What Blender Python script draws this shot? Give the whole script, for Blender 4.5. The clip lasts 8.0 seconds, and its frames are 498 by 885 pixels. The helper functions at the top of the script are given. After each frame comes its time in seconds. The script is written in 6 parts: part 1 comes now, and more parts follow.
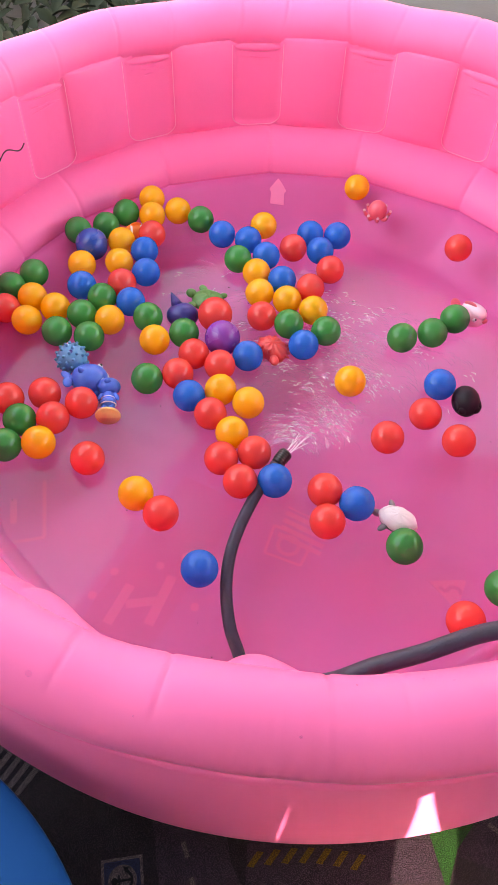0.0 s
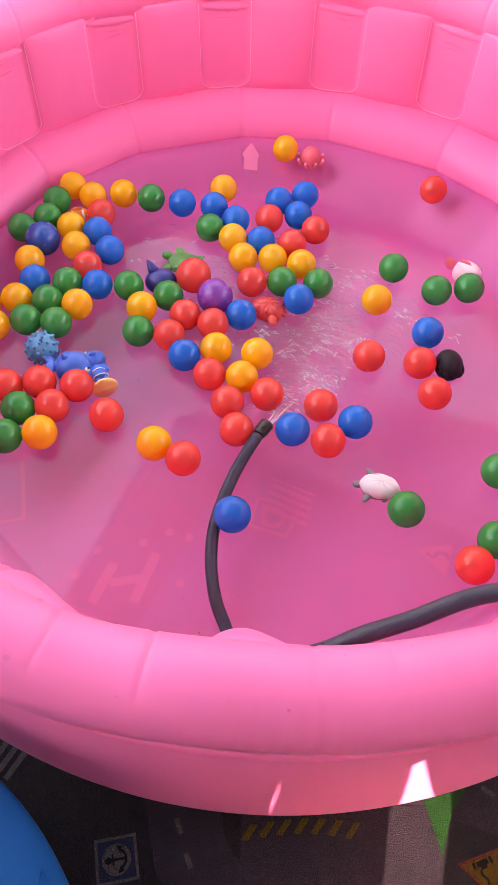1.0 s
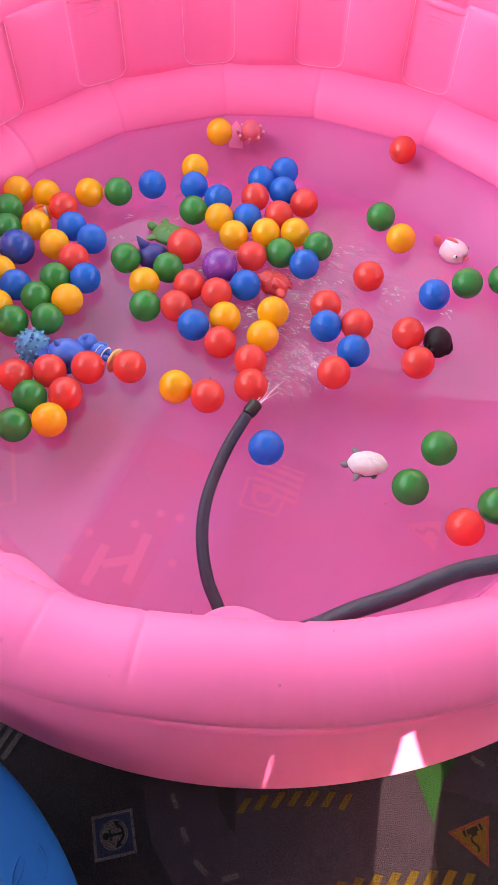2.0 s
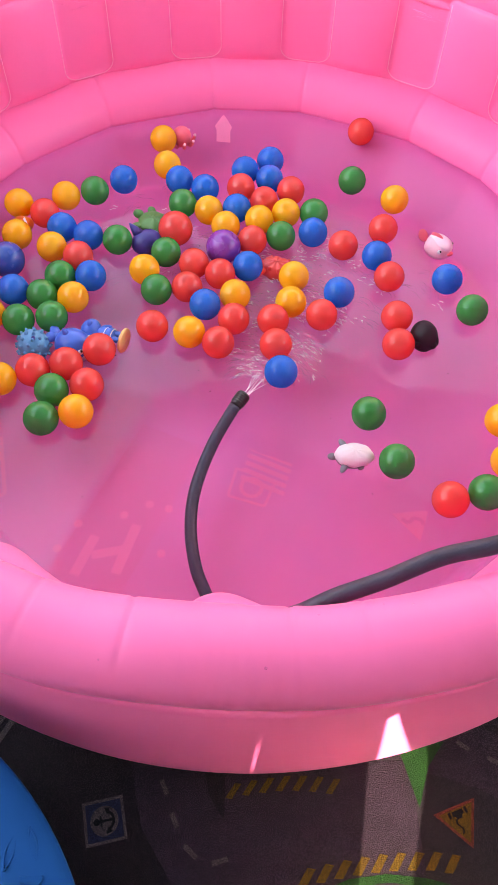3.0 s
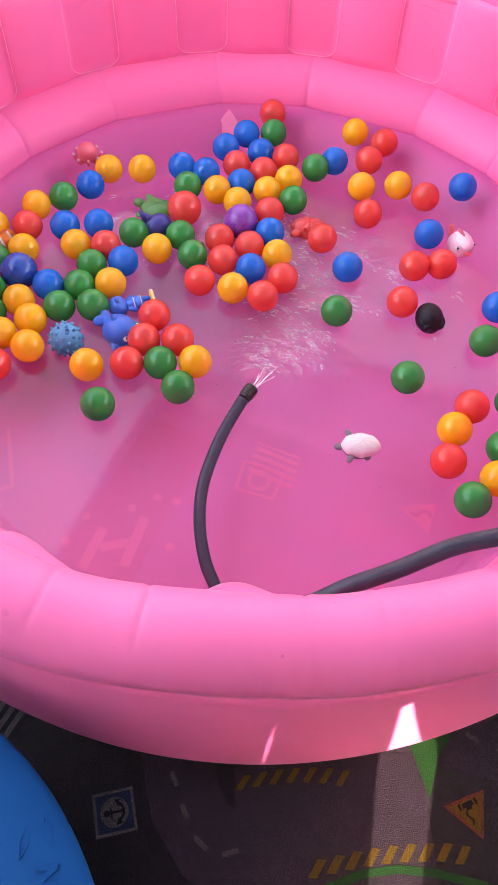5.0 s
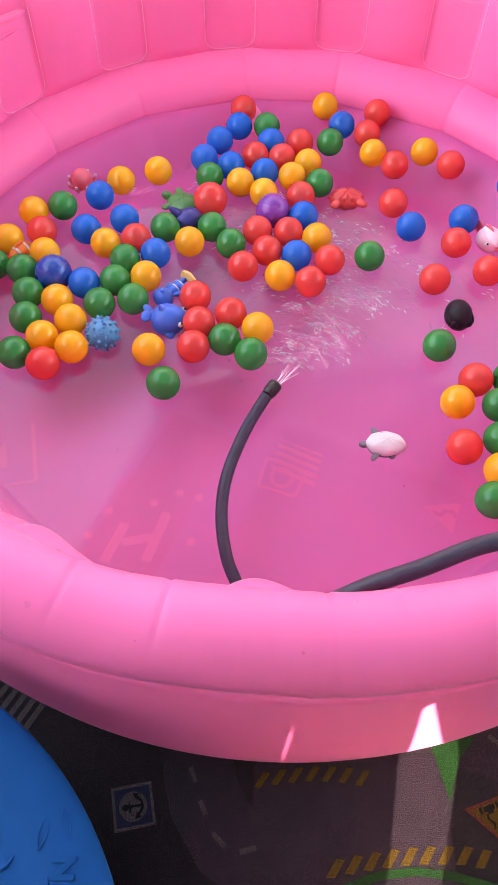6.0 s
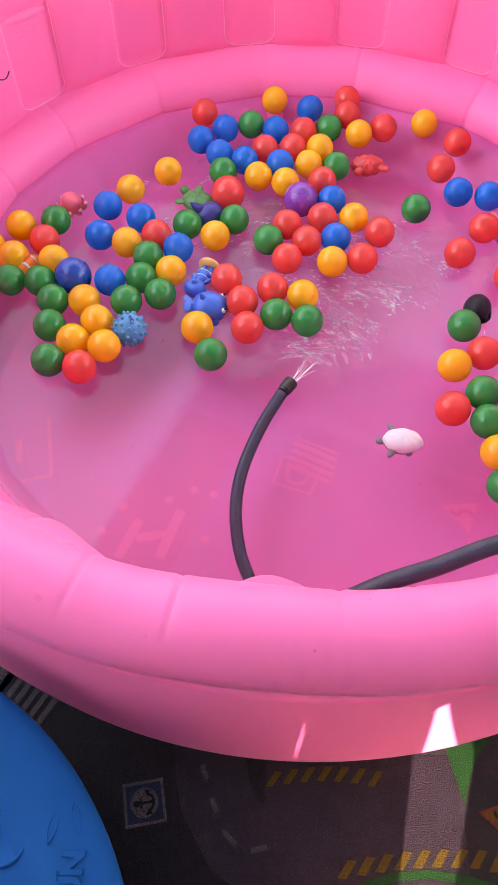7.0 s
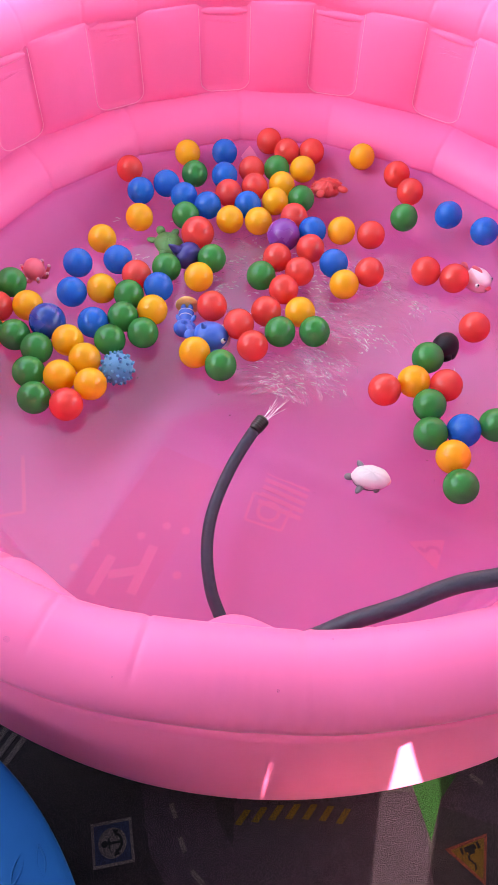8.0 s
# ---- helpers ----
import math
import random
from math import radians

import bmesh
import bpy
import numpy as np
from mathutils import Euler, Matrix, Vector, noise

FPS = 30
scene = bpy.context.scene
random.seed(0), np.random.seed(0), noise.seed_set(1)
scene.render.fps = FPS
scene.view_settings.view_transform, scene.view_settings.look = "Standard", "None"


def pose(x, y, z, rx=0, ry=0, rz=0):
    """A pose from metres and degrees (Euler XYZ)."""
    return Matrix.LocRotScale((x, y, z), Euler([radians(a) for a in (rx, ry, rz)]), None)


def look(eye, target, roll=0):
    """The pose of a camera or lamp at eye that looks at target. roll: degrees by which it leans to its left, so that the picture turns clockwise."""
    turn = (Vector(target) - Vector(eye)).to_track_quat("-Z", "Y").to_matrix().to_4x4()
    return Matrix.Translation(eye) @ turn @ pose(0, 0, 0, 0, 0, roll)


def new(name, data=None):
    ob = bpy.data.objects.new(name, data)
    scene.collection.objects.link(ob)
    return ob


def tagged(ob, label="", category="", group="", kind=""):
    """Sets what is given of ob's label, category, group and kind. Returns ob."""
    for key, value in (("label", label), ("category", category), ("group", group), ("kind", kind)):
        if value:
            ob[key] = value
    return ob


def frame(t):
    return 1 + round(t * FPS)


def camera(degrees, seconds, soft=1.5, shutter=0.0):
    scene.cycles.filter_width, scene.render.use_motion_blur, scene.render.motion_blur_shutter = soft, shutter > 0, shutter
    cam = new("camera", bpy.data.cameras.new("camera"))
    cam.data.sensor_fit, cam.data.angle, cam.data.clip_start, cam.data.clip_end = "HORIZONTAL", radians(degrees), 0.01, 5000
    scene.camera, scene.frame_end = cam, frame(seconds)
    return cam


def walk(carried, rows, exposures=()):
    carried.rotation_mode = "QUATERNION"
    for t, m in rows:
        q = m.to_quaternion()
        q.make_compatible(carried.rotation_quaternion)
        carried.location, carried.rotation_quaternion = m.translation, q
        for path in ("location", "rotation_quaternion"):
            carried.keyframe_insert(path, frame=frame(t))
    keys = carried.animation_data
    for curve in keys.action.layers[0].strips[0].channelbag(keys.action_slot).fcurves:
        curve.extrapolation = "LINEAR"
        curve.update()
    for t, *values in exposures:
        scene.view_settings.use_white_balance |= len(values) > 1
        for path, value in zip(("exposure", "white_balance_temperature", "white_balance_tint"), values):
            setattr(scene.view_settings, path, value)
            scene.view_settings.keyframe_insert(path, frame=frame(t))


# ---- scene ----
cam = camera(36.4, 8.0)
PATH = [
    (0, (0.085, 0.043, 1.396), (0.045, 1.253, -0.195), 2.2),
    (0.5, (0.09, 0.054, 1.385), (0.083, 1.241, -0.224), 2.2),
    (1, (0.096, 0.056, 1.369), (0.095, 1.214, -0.262), 1.6),
    (1.5, (0.098, 0.057, 1.37), (0.108, 1.188, -0.279), 1.5),
    (3, (0.106, 0.036, 1.38), (0.153, 1.143, -0.285), 2.5),
    (3.5, (0.099, 0.035, 1.37), (0.158, 1.142, -0.295), 3.0),
    (4, (0.093, 0.031, 1.372), (0.154, 1.138, -0.293), 3.1),
    (5.5, (0.083, 0.025, 1.37), (0.119, 1.129, -0.297), 2.3),
    (6, (0.084, 0.025, 1.364), (0.078, 1.127, -0.304), 1.0),
    (6.5, (0.102, 0.021, 1.354), (0.063, 1.122, -0.315), -0.3),
    (7, (0.09, 0.025, 1.355), (0.036, 1.125, -0.314), -0.6),
    (7.5, (0.091, 0.028, 1.369), (0.047, 1.138, -0.294), 0.1),
    (8, (0.106, 0.026, 1.386), (0.103, 1.19, -0.24), 1.8),
]
walk(cam, [(t, look(eye, target, roll)) for t, eye, target, roll in PATH], [(0.0, 4.27, 10300, 15), (1.5, 4.27, 9900, 15), (3.5, 4.27, 9300, 15), (5.5, 4.27, 8900, 15), (8.0, 4.28, 9000, 15)])

# ---- light ----
SUN_EL, SUN_RUN = math.atan(0.4), Vector((0.2, 1.0, -0.4))
world = bpy.data.worlds.new("world")
world.use_nodes = True
scene.world = world
sky = world.node_tree.nodes.new("ShaderNodeTexSky")
sky.sky_type, sky.sun_disc = "NISHITA", False
sky.sun_elevation, sky.sun_rotation = SUN_EL, math.atan2(-SUN_RUN.x, -SUN_RUN.y)
sky.dust_density, sky.air_density = 3.0, 1.0
world.node_tree.links.new(sky.outputs[0], world.node_tree.nodes["Background"].inputs[0])
world.node_tree.nodes["Background"].inputs[1].default_value = 0.15
lamp = bpy.data.lights.new("sun", "SUN")
lamp.energy, lamp.angle, lamp.color = 1.3, radians(0.5), (1.0, 0.99, 0.97)
sun = new("sun", lamp)
sun.matrix_world = look((0, -3, 3), Vector((0, -3, 3)) + SUN_RUN)

# ---- materials ----
def material(name, color, rough=0.5, vary=0.08, scale=30, bump=0.1, bump_scale=200, metal=0.0, coat=0.0, second=None, dist=0.002, spec=0.5):
    m = bpy.data.materials.new(name)
    m.use_nodes = True
    nt = m.node_tree
    bs = nt.nodes["Principled BSDF"]
    co = nt.nodes.new("ShaderNodeTexCoord")
    big = nt.nodes.new("ShaderNodeTexNoise")
    big.inputs["Scale"].default_value, big.inputs["Detail"].default_value = scale, 6
    nt.links.new(co.outputs["Object"], big.inputs["Vector"])
    ramp = nt.nodes.new("ShaderNodeMix")
    ramp.data_type = "RGBA"
    lo = second or [c * (1 - vary) for c in color]
    hi = [min(1, c * (1 + vary)) for c in color]
    ramp.inputs[6].default_value, ramp.inputs[7].default_value = (*lo, 1), (*hi, 1)
    nt.links.new(big.outputs["Fac"], ramp.inputs[0])
    nt.links.new(ramp.outputs[2], bs.inputs["Base Color"])
    fine = nt.nodes.new("ShaderNodeTexNoise")
    fine.inputs["Scale"].default_value, fine.inputs["Detail"].default_value = bump_scale, 4
    nt.links.new(co.outputs["Object"], fine.inputs["Vector"])
    bp = nt.nodes.new("ShaderNodeBump")
    bp.inputs["Strength"].default_value, bp.inputs["Distance"].default_value = bump, dist
    nt.links.new(fine.outputs["Fac"], bp.inputs["Height"])
    nt.links.new(bp.outputs[0], bs.inputs["Normal"])
    mr = nt.nodes.new("ShaderNodeMapRange")
    mr.inputs[3].default_value, mr.inputs[4].default_value = max(0.02, rough - 0.08), min(1, rough + 0.08)
    nt.links.new(big.outputs["Fac"], mr.inputs[0])
    nt.links.new(mr.outputs[0], bs.inputs["Roughness"])
    bs.inputs["Metallic"].default_value = metal
    bs.inputs["Coat Weight"].default_value = coat
    bs.inputs["Specular IOR Level"].default_value = spec
    return m


PINK = (0.94, 0.172, 0.41)
vinyl = material("pink_vinyl", PINK, 0.38, 0.04, 9, 0.25, 60, dist=0.0012, spec=0.25)
vinyl_bead = material("pale_vinyl_weld", (0.95, 0.3, 0.52), 0.3, 0.05, 40, 0.1)
blue_plastic = material("blue_moulded_plastic", (0.0, 0.062, 0.215), 0.5, 0.1, 14, 0.2, 500, dist=0.0006, spec=0.03)
BALL = {
    "red": material("red_ball_plastic", (0.82, 0.084, 0.074), 0.1, 0.1, 25, 0.12, 40, dist=0.001, spec=0.5),
    "yellow": material("yellow_ball_plastic", (0.92, 0.49, 0.03), 0.1, 0.1, 25, 0.12, 40, dist=0.001, spec=0.5),
    "green": material("green_ball_plastic", (0.025, 0.3, 0.07), 0.1, 0.1, 25, 0.12, 40, dist=0.001, spec=0.5),
    "blue": material("blue_ball_plastic", (0.0, 0.165, 0.62), 0.1, 0.1, 25, 0.12, 40, dist=0.001, spec=0.36),
    "purple": material("purple_ball_plastic", (0.19, 0.04, 0.29), 0.26, 0.1, 25, 0.12, 40, dist=0.001),
    "navy": material("navy_ball_plastic", (0.006, 0.055, 0.3), 0.26, 0.1, 25, 0.12, 40, dist=0.001)}
hose_rubber = material("grey_hose_rubber", (0.038, 0.033, 0.058), 0.45, 0.35, 45, 0.4, 260, spec=0.35)
black_plastic = material("black_threaded_plastic", (0.018, 0.013, 0.014), 0.4, 0.3, 80, 0.2)
sky_rubber = material("light_blue_rubber", (0.05, 0.25, 0.44), 0.45, 0.1, 50, 0.1)
royal_rubber = material("royal_blue_rubber", (0.025, 0.12, 0.52), 0.4, 0.15, 50, 0.1)
navy_rubber = material("navy_rubber", (0.028, 0.024, 0.19), 0.4, 0.2, 50, 0.1)
red_rubber = material("red_rubber", (0.65, 0.05, 0.05), 0.4, 0.12, 50, 0.1)
green_rubber = material("green_rubber", (0.06, 0.2, 0.045), 0.45, 0.2, 50, 0.1)
pink_rubber = material("pink_rubber", (0.75, 0.12, 0.17), 0.45, 0.15, 50, 0.1)
pale_rubber = material("pale_pink_rubber", (0.8, 0.44, 0.52), 0.45, 0.12, 60, 0.1)
blush_rubber = material("blush_rubber", (0.82, 0.58, 0.66), 0.45, 0.2, 60, 0.1)
orange_rubber = material("orange_rubber", (0.85, 0.2, 0.03), 0.4, 0.12, 50, 0.1)
white_rubber = material("white_rubber", (0.66, 0.63, 0.65), 0.5, 0.06, 60, 0.1)
grey_rubber = material("grey_rubber", (0.16, 0.15, 0.17), 0.5, 0.15, 60, 0.1)
black_rubber = material("black_rubber", (0.014, 0.008, 0.014), 0.55, 0.3, 60, 0.15, spec=0.25)
cream_rubber = material("cream_rubber", (0.8, 0.5, 0.18), 0.5, 0.1, 60, 0.1)
ink = material("black_ink", (0.02, 0.015, 0.02), 0.6)


def pile(name, color, vary=0.35):
    """Short carpet pile: grain by fine cells, worn patches at a larger scale."""
    m = material(name, color, 0.92, vary, 12, 0.8, 620, dist=0.003, spec=0.15)
    nt = m.node_tree
    bs = nt.nodes["Principled BSDF"]
    cell = nt.nodes.new("ShaderNodeTexVoronoi")
    cell.inputs["Scale"].default_value = 620
    co = nt.nodes["Texture Coordinate"]
    nt.links.new(co.outputs["Object"], cell.inputs["Vector"])
    mx = nt.nodes.new("ShaderNodeMix")
    mx.data_type, mx.blend_type = "RGBA", "MULTIPLY"
    mr = nt.nodes.new("ShaderNodeMapRange")
    mr.inputs[1].default_value, mr.inputs[2].default_value = 0.0, 0.6
    mr.inputs[3].default_value, mr.inputs[4].default_value = 1.7, 0.25
    nt.links.new(cell.outputs["Distance"], mr.inputs[0])
    mx.inputs[0].default_value = 1
    src = bs.inputs["Base Color"].links[0].from_socket
    nt.links.new(src, mx.inputs[6])
    nt.links.new(mr.outputs[0], mx.inputs[7])
    nt.links.new(mx.outputs[2], bs.inputs["Base Color"])
    return m


pile_dark = pile("dark_pile", (0.028, 0.018, 0.026))
pile_road = pile("road_grey_pile", (0.046, 0.028, 0.046))
pile_white = pile("white_pile", (0.1, 0.078, 0.09))
pile_amber = pile("amber_pile", (0.135, 0.074, 0.008))
pile_green = pile("grass_green_pile", (0.012, 0.07, 0.015))
pile_blue = pile("sign_blue_pile", (0.022, 0.024, 0.062))
pile_red = pile("sign_red_pile", (0.18, 0.035, 0.028))
pile_black = pile("black_pile", (0.01, 0.009, 0.011))


def clear(name, tint, gloss_rough, bump, scale, white=0.0):
    """Clear water: light passes straight through, the surface mirrors by Fresnel. white: share of diffuse white, for
    froth and painted glints.
    """
    m = bpy.data.materials.new(name)
    m.use_nodes = True
    nt = m.node_tree
    nt.nodes.remove(nt.nodes["Principled BSDF"])
    out = nt.nodes["Material Output"]
    tr = nt.nodes.new("ShaderNodeBsdfTransparent")
    tr.inputs[0].default_value = (*tint, 1)
    gl = nt.nodes.new("ShaderNodeBsdfGlossy")
    gl.inputs["Roughness"].default_value = gloss_rough
    lw = nt.nodes.new("ShaderNodeLayerWeight")
    lw.inputs[0].default_value = 0.5
    pw = nt.nodes.new("ShaderNodeMath")
    pw.operation = "POWER"
    pw.inputs[1].default_value = 4.5
    fr = nt.nodes.new("ShaderNodeMath")
    fr.operation = "MULTIPLY_ADD"
    fr.inputs[1].default_value, fr.inputs[2].default_value = 0.8, 0.027
    nt.links.new(lw.outputs["Facing"], pw.inputs[0])
    nt.links.new(pw.outputs[0], fr.inputs[0])
    co = nt.nodes.new("ShaderNodeTexCoord")
    no = nt.nodes.new("ShaderNodeTexNoise")
    no.inputs["Scale"].default_value, no.inputs["Detail"].default_value = scale, 3
    nt.links.new(co.outputs["Object"], no.inputs["Vector"])
    bp = nt.nodes.new("ShaderNodeBump")
    bp.inputs["Strength"].default_value, bp.inputs["Distance"].default_value = bump, 0.003
    nt.links.new(no.outputs["Fac"], bp.inputs["Height"])
    nt.links.new(bp.outputs[0], gl.inputs["Normal"])
    nt.links.new(bp.outputs[0], lw.inputs["Normal"])
    mx = nt.nodes.new("ShaderNodeMixShader")
    nt.links.new(fr.outputs[0], mx.inputs[0])
    nt.links.new(tr.outputs[0], mx.inputs[1])
    nt.links.new(gl.outputs[0], mx.inputs[2])
    last = mx
    if white:
        di = nt.nodes.new("ShaderNodeBsdfDiffuse")
        di.inputs[0].default_value = (0.97, 0.82, 0.92, 1)
        m2 = nt.nodes.new("ShaderNodeMixShader")
        m2.inputs[0].default_value = white
        nt.links.new(mx.outputs[0], m2.inputs[1])
        nt.links.new(di.outputs[0], m2.inputs[2])
        last = m2
    nt.links.new(last.outputs[0], out.inputs[0])
    return m


water_mat = clear("pool_water", (0.93, 0.85, 0.91), 0.03, 0.03, 30)
# whitened water: froth of the stream, and sky glints painted on the ripples
froth_glint_mat = clear("aerated_water_and_glints", (1, 1, 1), 0.1, 0.3, 300, 0.75)
glint_soft = clear("soft_water_glint", (0.97, 0.92, 0.96), 0.12, 0.3, 200, 0.12)
drop_mat = clear("water_drop", (0.95, 0.9, 0.93), 0.02, 0.0, 50)


def lit_through(m, share, tint):
    """Thin inflated film: part of the light passes through and scatters on the other side."""
    nt = m.node_tree
    bs = nt.nodes["Principled BSDF"]
    tl = nt.nodes.new("ShaderNodeBsdfTranslucent")
    tl.inputs[0].default_value = (*tint, 1)
    mx = nt.nodes.new("ShaderNodeMixShader")
    mx.inputs[0].default_value = share
    nt.links.new(bs.outputs[0], mx.inputs[1])
    nt.links.new(tl.outputs[0], mx.inputs[2])
    nt.links.new(mx.outputs[0], nt.nodes["Material Output"].inputs[0])


lit_through(vinyl, 0.035, (0.97, 0.24, 0.56))
for hue, tint in (("red", (0.95, 0.1, 0.06)), ("yellow", (0.97, 0.5, 0.03)), ("green", (0.05, 0.4, 0.1)), ("blue", (0.0, 0.24, 0.76))):
    lit_through(BALL[hue], 0.32, tint)


floor_vinyl = material("pink_floor_sheet", (0.68, 0.142, 0.38), 0.45, 0.05, 5, 0.3, 14, second=(0.64, 0.125, 0.35))
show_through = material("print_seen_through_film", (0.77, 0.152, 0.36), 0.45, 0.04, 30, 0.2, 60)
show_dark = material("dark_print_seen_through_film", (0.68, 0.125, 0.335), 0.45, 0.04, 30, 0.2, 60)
soil = material("grey_paving", (0.06, 0.062, 0.07), 0.9, 0.3, 8, 0.6, 90)
leaf_mat = material("garden_leaf", (0.007, 0.015, 0.008), 0.7, 0.5, 40, 0.2, spec=0.2)
# surfaces of the unseen covers and walls that block sun and sky
blocker_grey = material("grey_sun_blocker", (0.32, 0.31, 0.32), 0.9, 0.15, 6, 0.4, 600)
lit_through(blocker_grey, 0.04, (0.4, 0.42, 0.5))
blocker_dark = material("dark_light_blocker", (0.1, 0.085, 0.08), 0.8, 0.25, 5, 0.4, 60)
cover_pale = material("pale_sky_cover", (0.45, 0.45, 0.48), 0.9, 0.1, 5, 0.3, 300)
lit_through(cover_pale, 0.3, (0.68, 0.7, 0.8))
blocker_wall = material("dark_blocker_wall", (0.1, 0.075, 0.065), 0.9, 0.3, 4, 0.5, 70)
speck_mat = material("dark_grit", (0.05, 0.02, 0.02), 0.9)


# ---- mesh helpers ----
def mesh_of(name, verts, faces, mats, smooth=True, index=None):
    me = bpy.data.meshes.new(name)
    me.from_pydata(verts, [], faces)
    for m in mats if isinstance(mats, (list, tuple)) else [mats]:
        me.materials.append(m)
    if index:
        me.polygons.foreach_set("material_index", index)
    if smooth:
        me.polygons.foreach_set("use_smooth", [True] * len(faces))
    me.update()
    return me


def part(name, me, parent=None, label="", at=None):
    ob = new(name, me)
    if parent:
        ob.parent = parent
    if at is not None:
        ob.matrix_basis = at
    return tagged(ob, label)


def thing(name, label, category, at=None, group="", kind="", data=None):
    ob = new(name, data)
    if at is not None:
        ob.matrix_basis = at
    return tagged(ob, label, category, group, kind)


def surf(fn, nu, nv, wrap_u=True, wrap_v=True):
    """Grid of fn(i / nu, j / nv)."""
    mu, mv = nu + (not wrap_u), nv + (not wrap_v)
    vs = [fn(i / nu, j / nv) for i in range(mu) for j in range(mv)]
    fs = [(i * mv + j, (i + 1) % mu * mv + j, (i + 1) % mu * mv + (j + 1) % mv, i * mv + (j + 1) % mv)
          for i in range(nu) for j in range(nv)]
    return vs, fs


def lathe(profile, seg=32):
    """Turned solid from (radius, height) pairs, closed on the axis with fans."""
    vs, fs = [], []
    for r, z in profile:
        vs += [(r * math.cos(k * math.tau / seg), r * math.sin(k * math.tau / seg), z) for k in range(seg)]
    for i in range(len(profile) - 1):
        for k in range(seg):
            a, b = i * seg + k, i * seg + (k + 1) % seg
            fs.append((a, b, b + seg, a + seg))
    for ring_at, z, flip in ((0, profile[0][1], True), (len(profile) - 1, profile[-1][1], False)):
        c = len(vs)
        vs.append((0, 0, z))
        for k in range(seg):
            a, b = ring_at * seg + k, ring_at * seg + (k + 1) % seg
            fs.append((b, a, c) if flip else (a, b, c))
    return vs, fs


def blob(rx, ry, rz, m=None, fn=None, nu=24, nv=14):
    """Ellipsoid, shaped further by fn(unit vector) -> factor."""
    prof = [(math.sin(math.pi * j / nv), -math.cos(math.pi * j / nv)) for j in range(nv + 1)]
    prof[0], prof[-1] = (0.02, -1), (0.02, 1)
    vs, fs = lathe(prof, nu)
    out = []
    for v in vs:
        k = fn(v) if fn else 1
        p = Vector((v[0] * rx * k, v[1] * ry * k, v[2] * rz * k))
        out.append(tuple(m @ p if m else p))
    return out, fs


def tube(points, radius, seg=14, steps=8, taper=None):
    """Swept tube along a smooth line through points."""
    pts = [Vector(p) for p in points]
    line = []
    for i in range(len(pts) - 1):
        a, b, c, d = pts[max(i - 1, 0)], pts[i], pts[i + 1], pts[min(i + 2, len(pts) - 1)]
        for s in range(steps):
            u = s / steps
            line.append(0.5 * (2 * b + (c - a) * u + (2 * a - 5 * b + 4 * c - d) * u * u + (3 * b - a - 3 * c + d) * u ** 3))
    line.append(pts[-1])
    vs, fs = [], []
    n = len(line)
    side = None
    for i, p in enumerate(line):
        t = (line[min(i + 1, n - 1)] - line[max(i - 1, 0)]).normalized()
        if side is None:
            side = t.cross(Vector((0, 0, 1)) if abs(t.z) < 0.9 else Vector((1, 0, 0))).normalized()
        side = (side - t * side.dot(t)).normalized()
        up = t.cross(side)
        r = radius * (taper(i / (n - 1)) if taper else 1)
        vs += [tuple(p + r * (side * math.cos(k * math.tau / seg) + up * math.sin(k * math.tau / seg))) for k in range(seg)]
    for i in range(n - 1):
        for k in range(seg):
            a, b = i * seg + k, i * seg + (k + 1) % seg
            fs.append((a, b, b + seg, a + seg))
    fs.append(tuple(range(seg))[::-1])
    fs.append(tuple((n - 1) * seg + k for k in range(seg)))
    return vs, fs


def joined(*pieces):
    vs, fs, ix = [], [], []
    for k, (v, f, *m) in enumerate(pieces):
        o = len(vs)
        vs += v
        fs += [tuple(i + o for i in q) for q in f]
        ix += [m[0] if m else 0] * len(f)
    return vs, fs, ix


def slab(points, z0, z1):
    """Flat piece with a polygon outline."""
    n = len(points)
    vs = [(x, y, z0) for x, y in points] + [(x, y, z1) for x, y in points]
    fs = [tuple(range(n))[::-1], tuple(range(n, 2 * n))] + [(i, (i + 1) % n, n + (i + 1) % n, n + i) for i in range(n)]
    return vs, fs


def bump01(x, w):
    return math.exp(-(x / w) ** 2)


def smooth01(a, b, x):
    u = min(1, max(0, (x - a) / (b - a)))
    return u * u * (3 - 2 * u)


# ---- ground and surroundings ----
tagged(part("ground", mesh_of("ground", *slab([(-60, -60), (60, -60), (60, 60), (-60, 60)], -0.2, -0.004), soil)), kind="structure")


def garden():
    """Low leafy bed behind the pool."""
    rnd = random.Random(4)
    vs, fs = [], []
    for _ in range(2600):
        x, y = rnd.uniform(-2.6, 0.1), rnd.uniform(2.5, 4.2)
        if x > -0.25 - 0.4 * rnd.random():
            continue
        z = 0.02 + 0.2 * rnd.random() ** 0.7 * (0.6 + 0.4 * math.sin(7 * x) * math.sin(5 * y))
        length, wide = rnd.uniform(0.03, 0.07), rnd.uniform(0.012, 0.026)
        m = pose(x, y, z, rnd.uniform(-35, 35), rnd.uniform(-35, 35), rnd.uniform(0, 360))
        o = len(vs)
        for px, py, pz in ((-length, 0, 0), (-length * 0.3, -wide, 0.008), (0.4 * length, -wide * 0.8, 0.006), (length, 0, -0.012),
                           (0.4 * length, wide * 0.8, 0.006), (-length * 0.3, wide, 0.008), (0, 0, -0.002)):
            vs.append(tuple(m @ Vector((px, py, pz))))
        fs += [(o + a, o + (a + 1) % 6, o + 6) for a in range(6)]
    tagged(part("garden_plants", mesh_of("garden_plants", vs, fs, leaf_mat)), "dark green leafy ground plants growing beside the pool", "plants", kind="stuff")


garden()

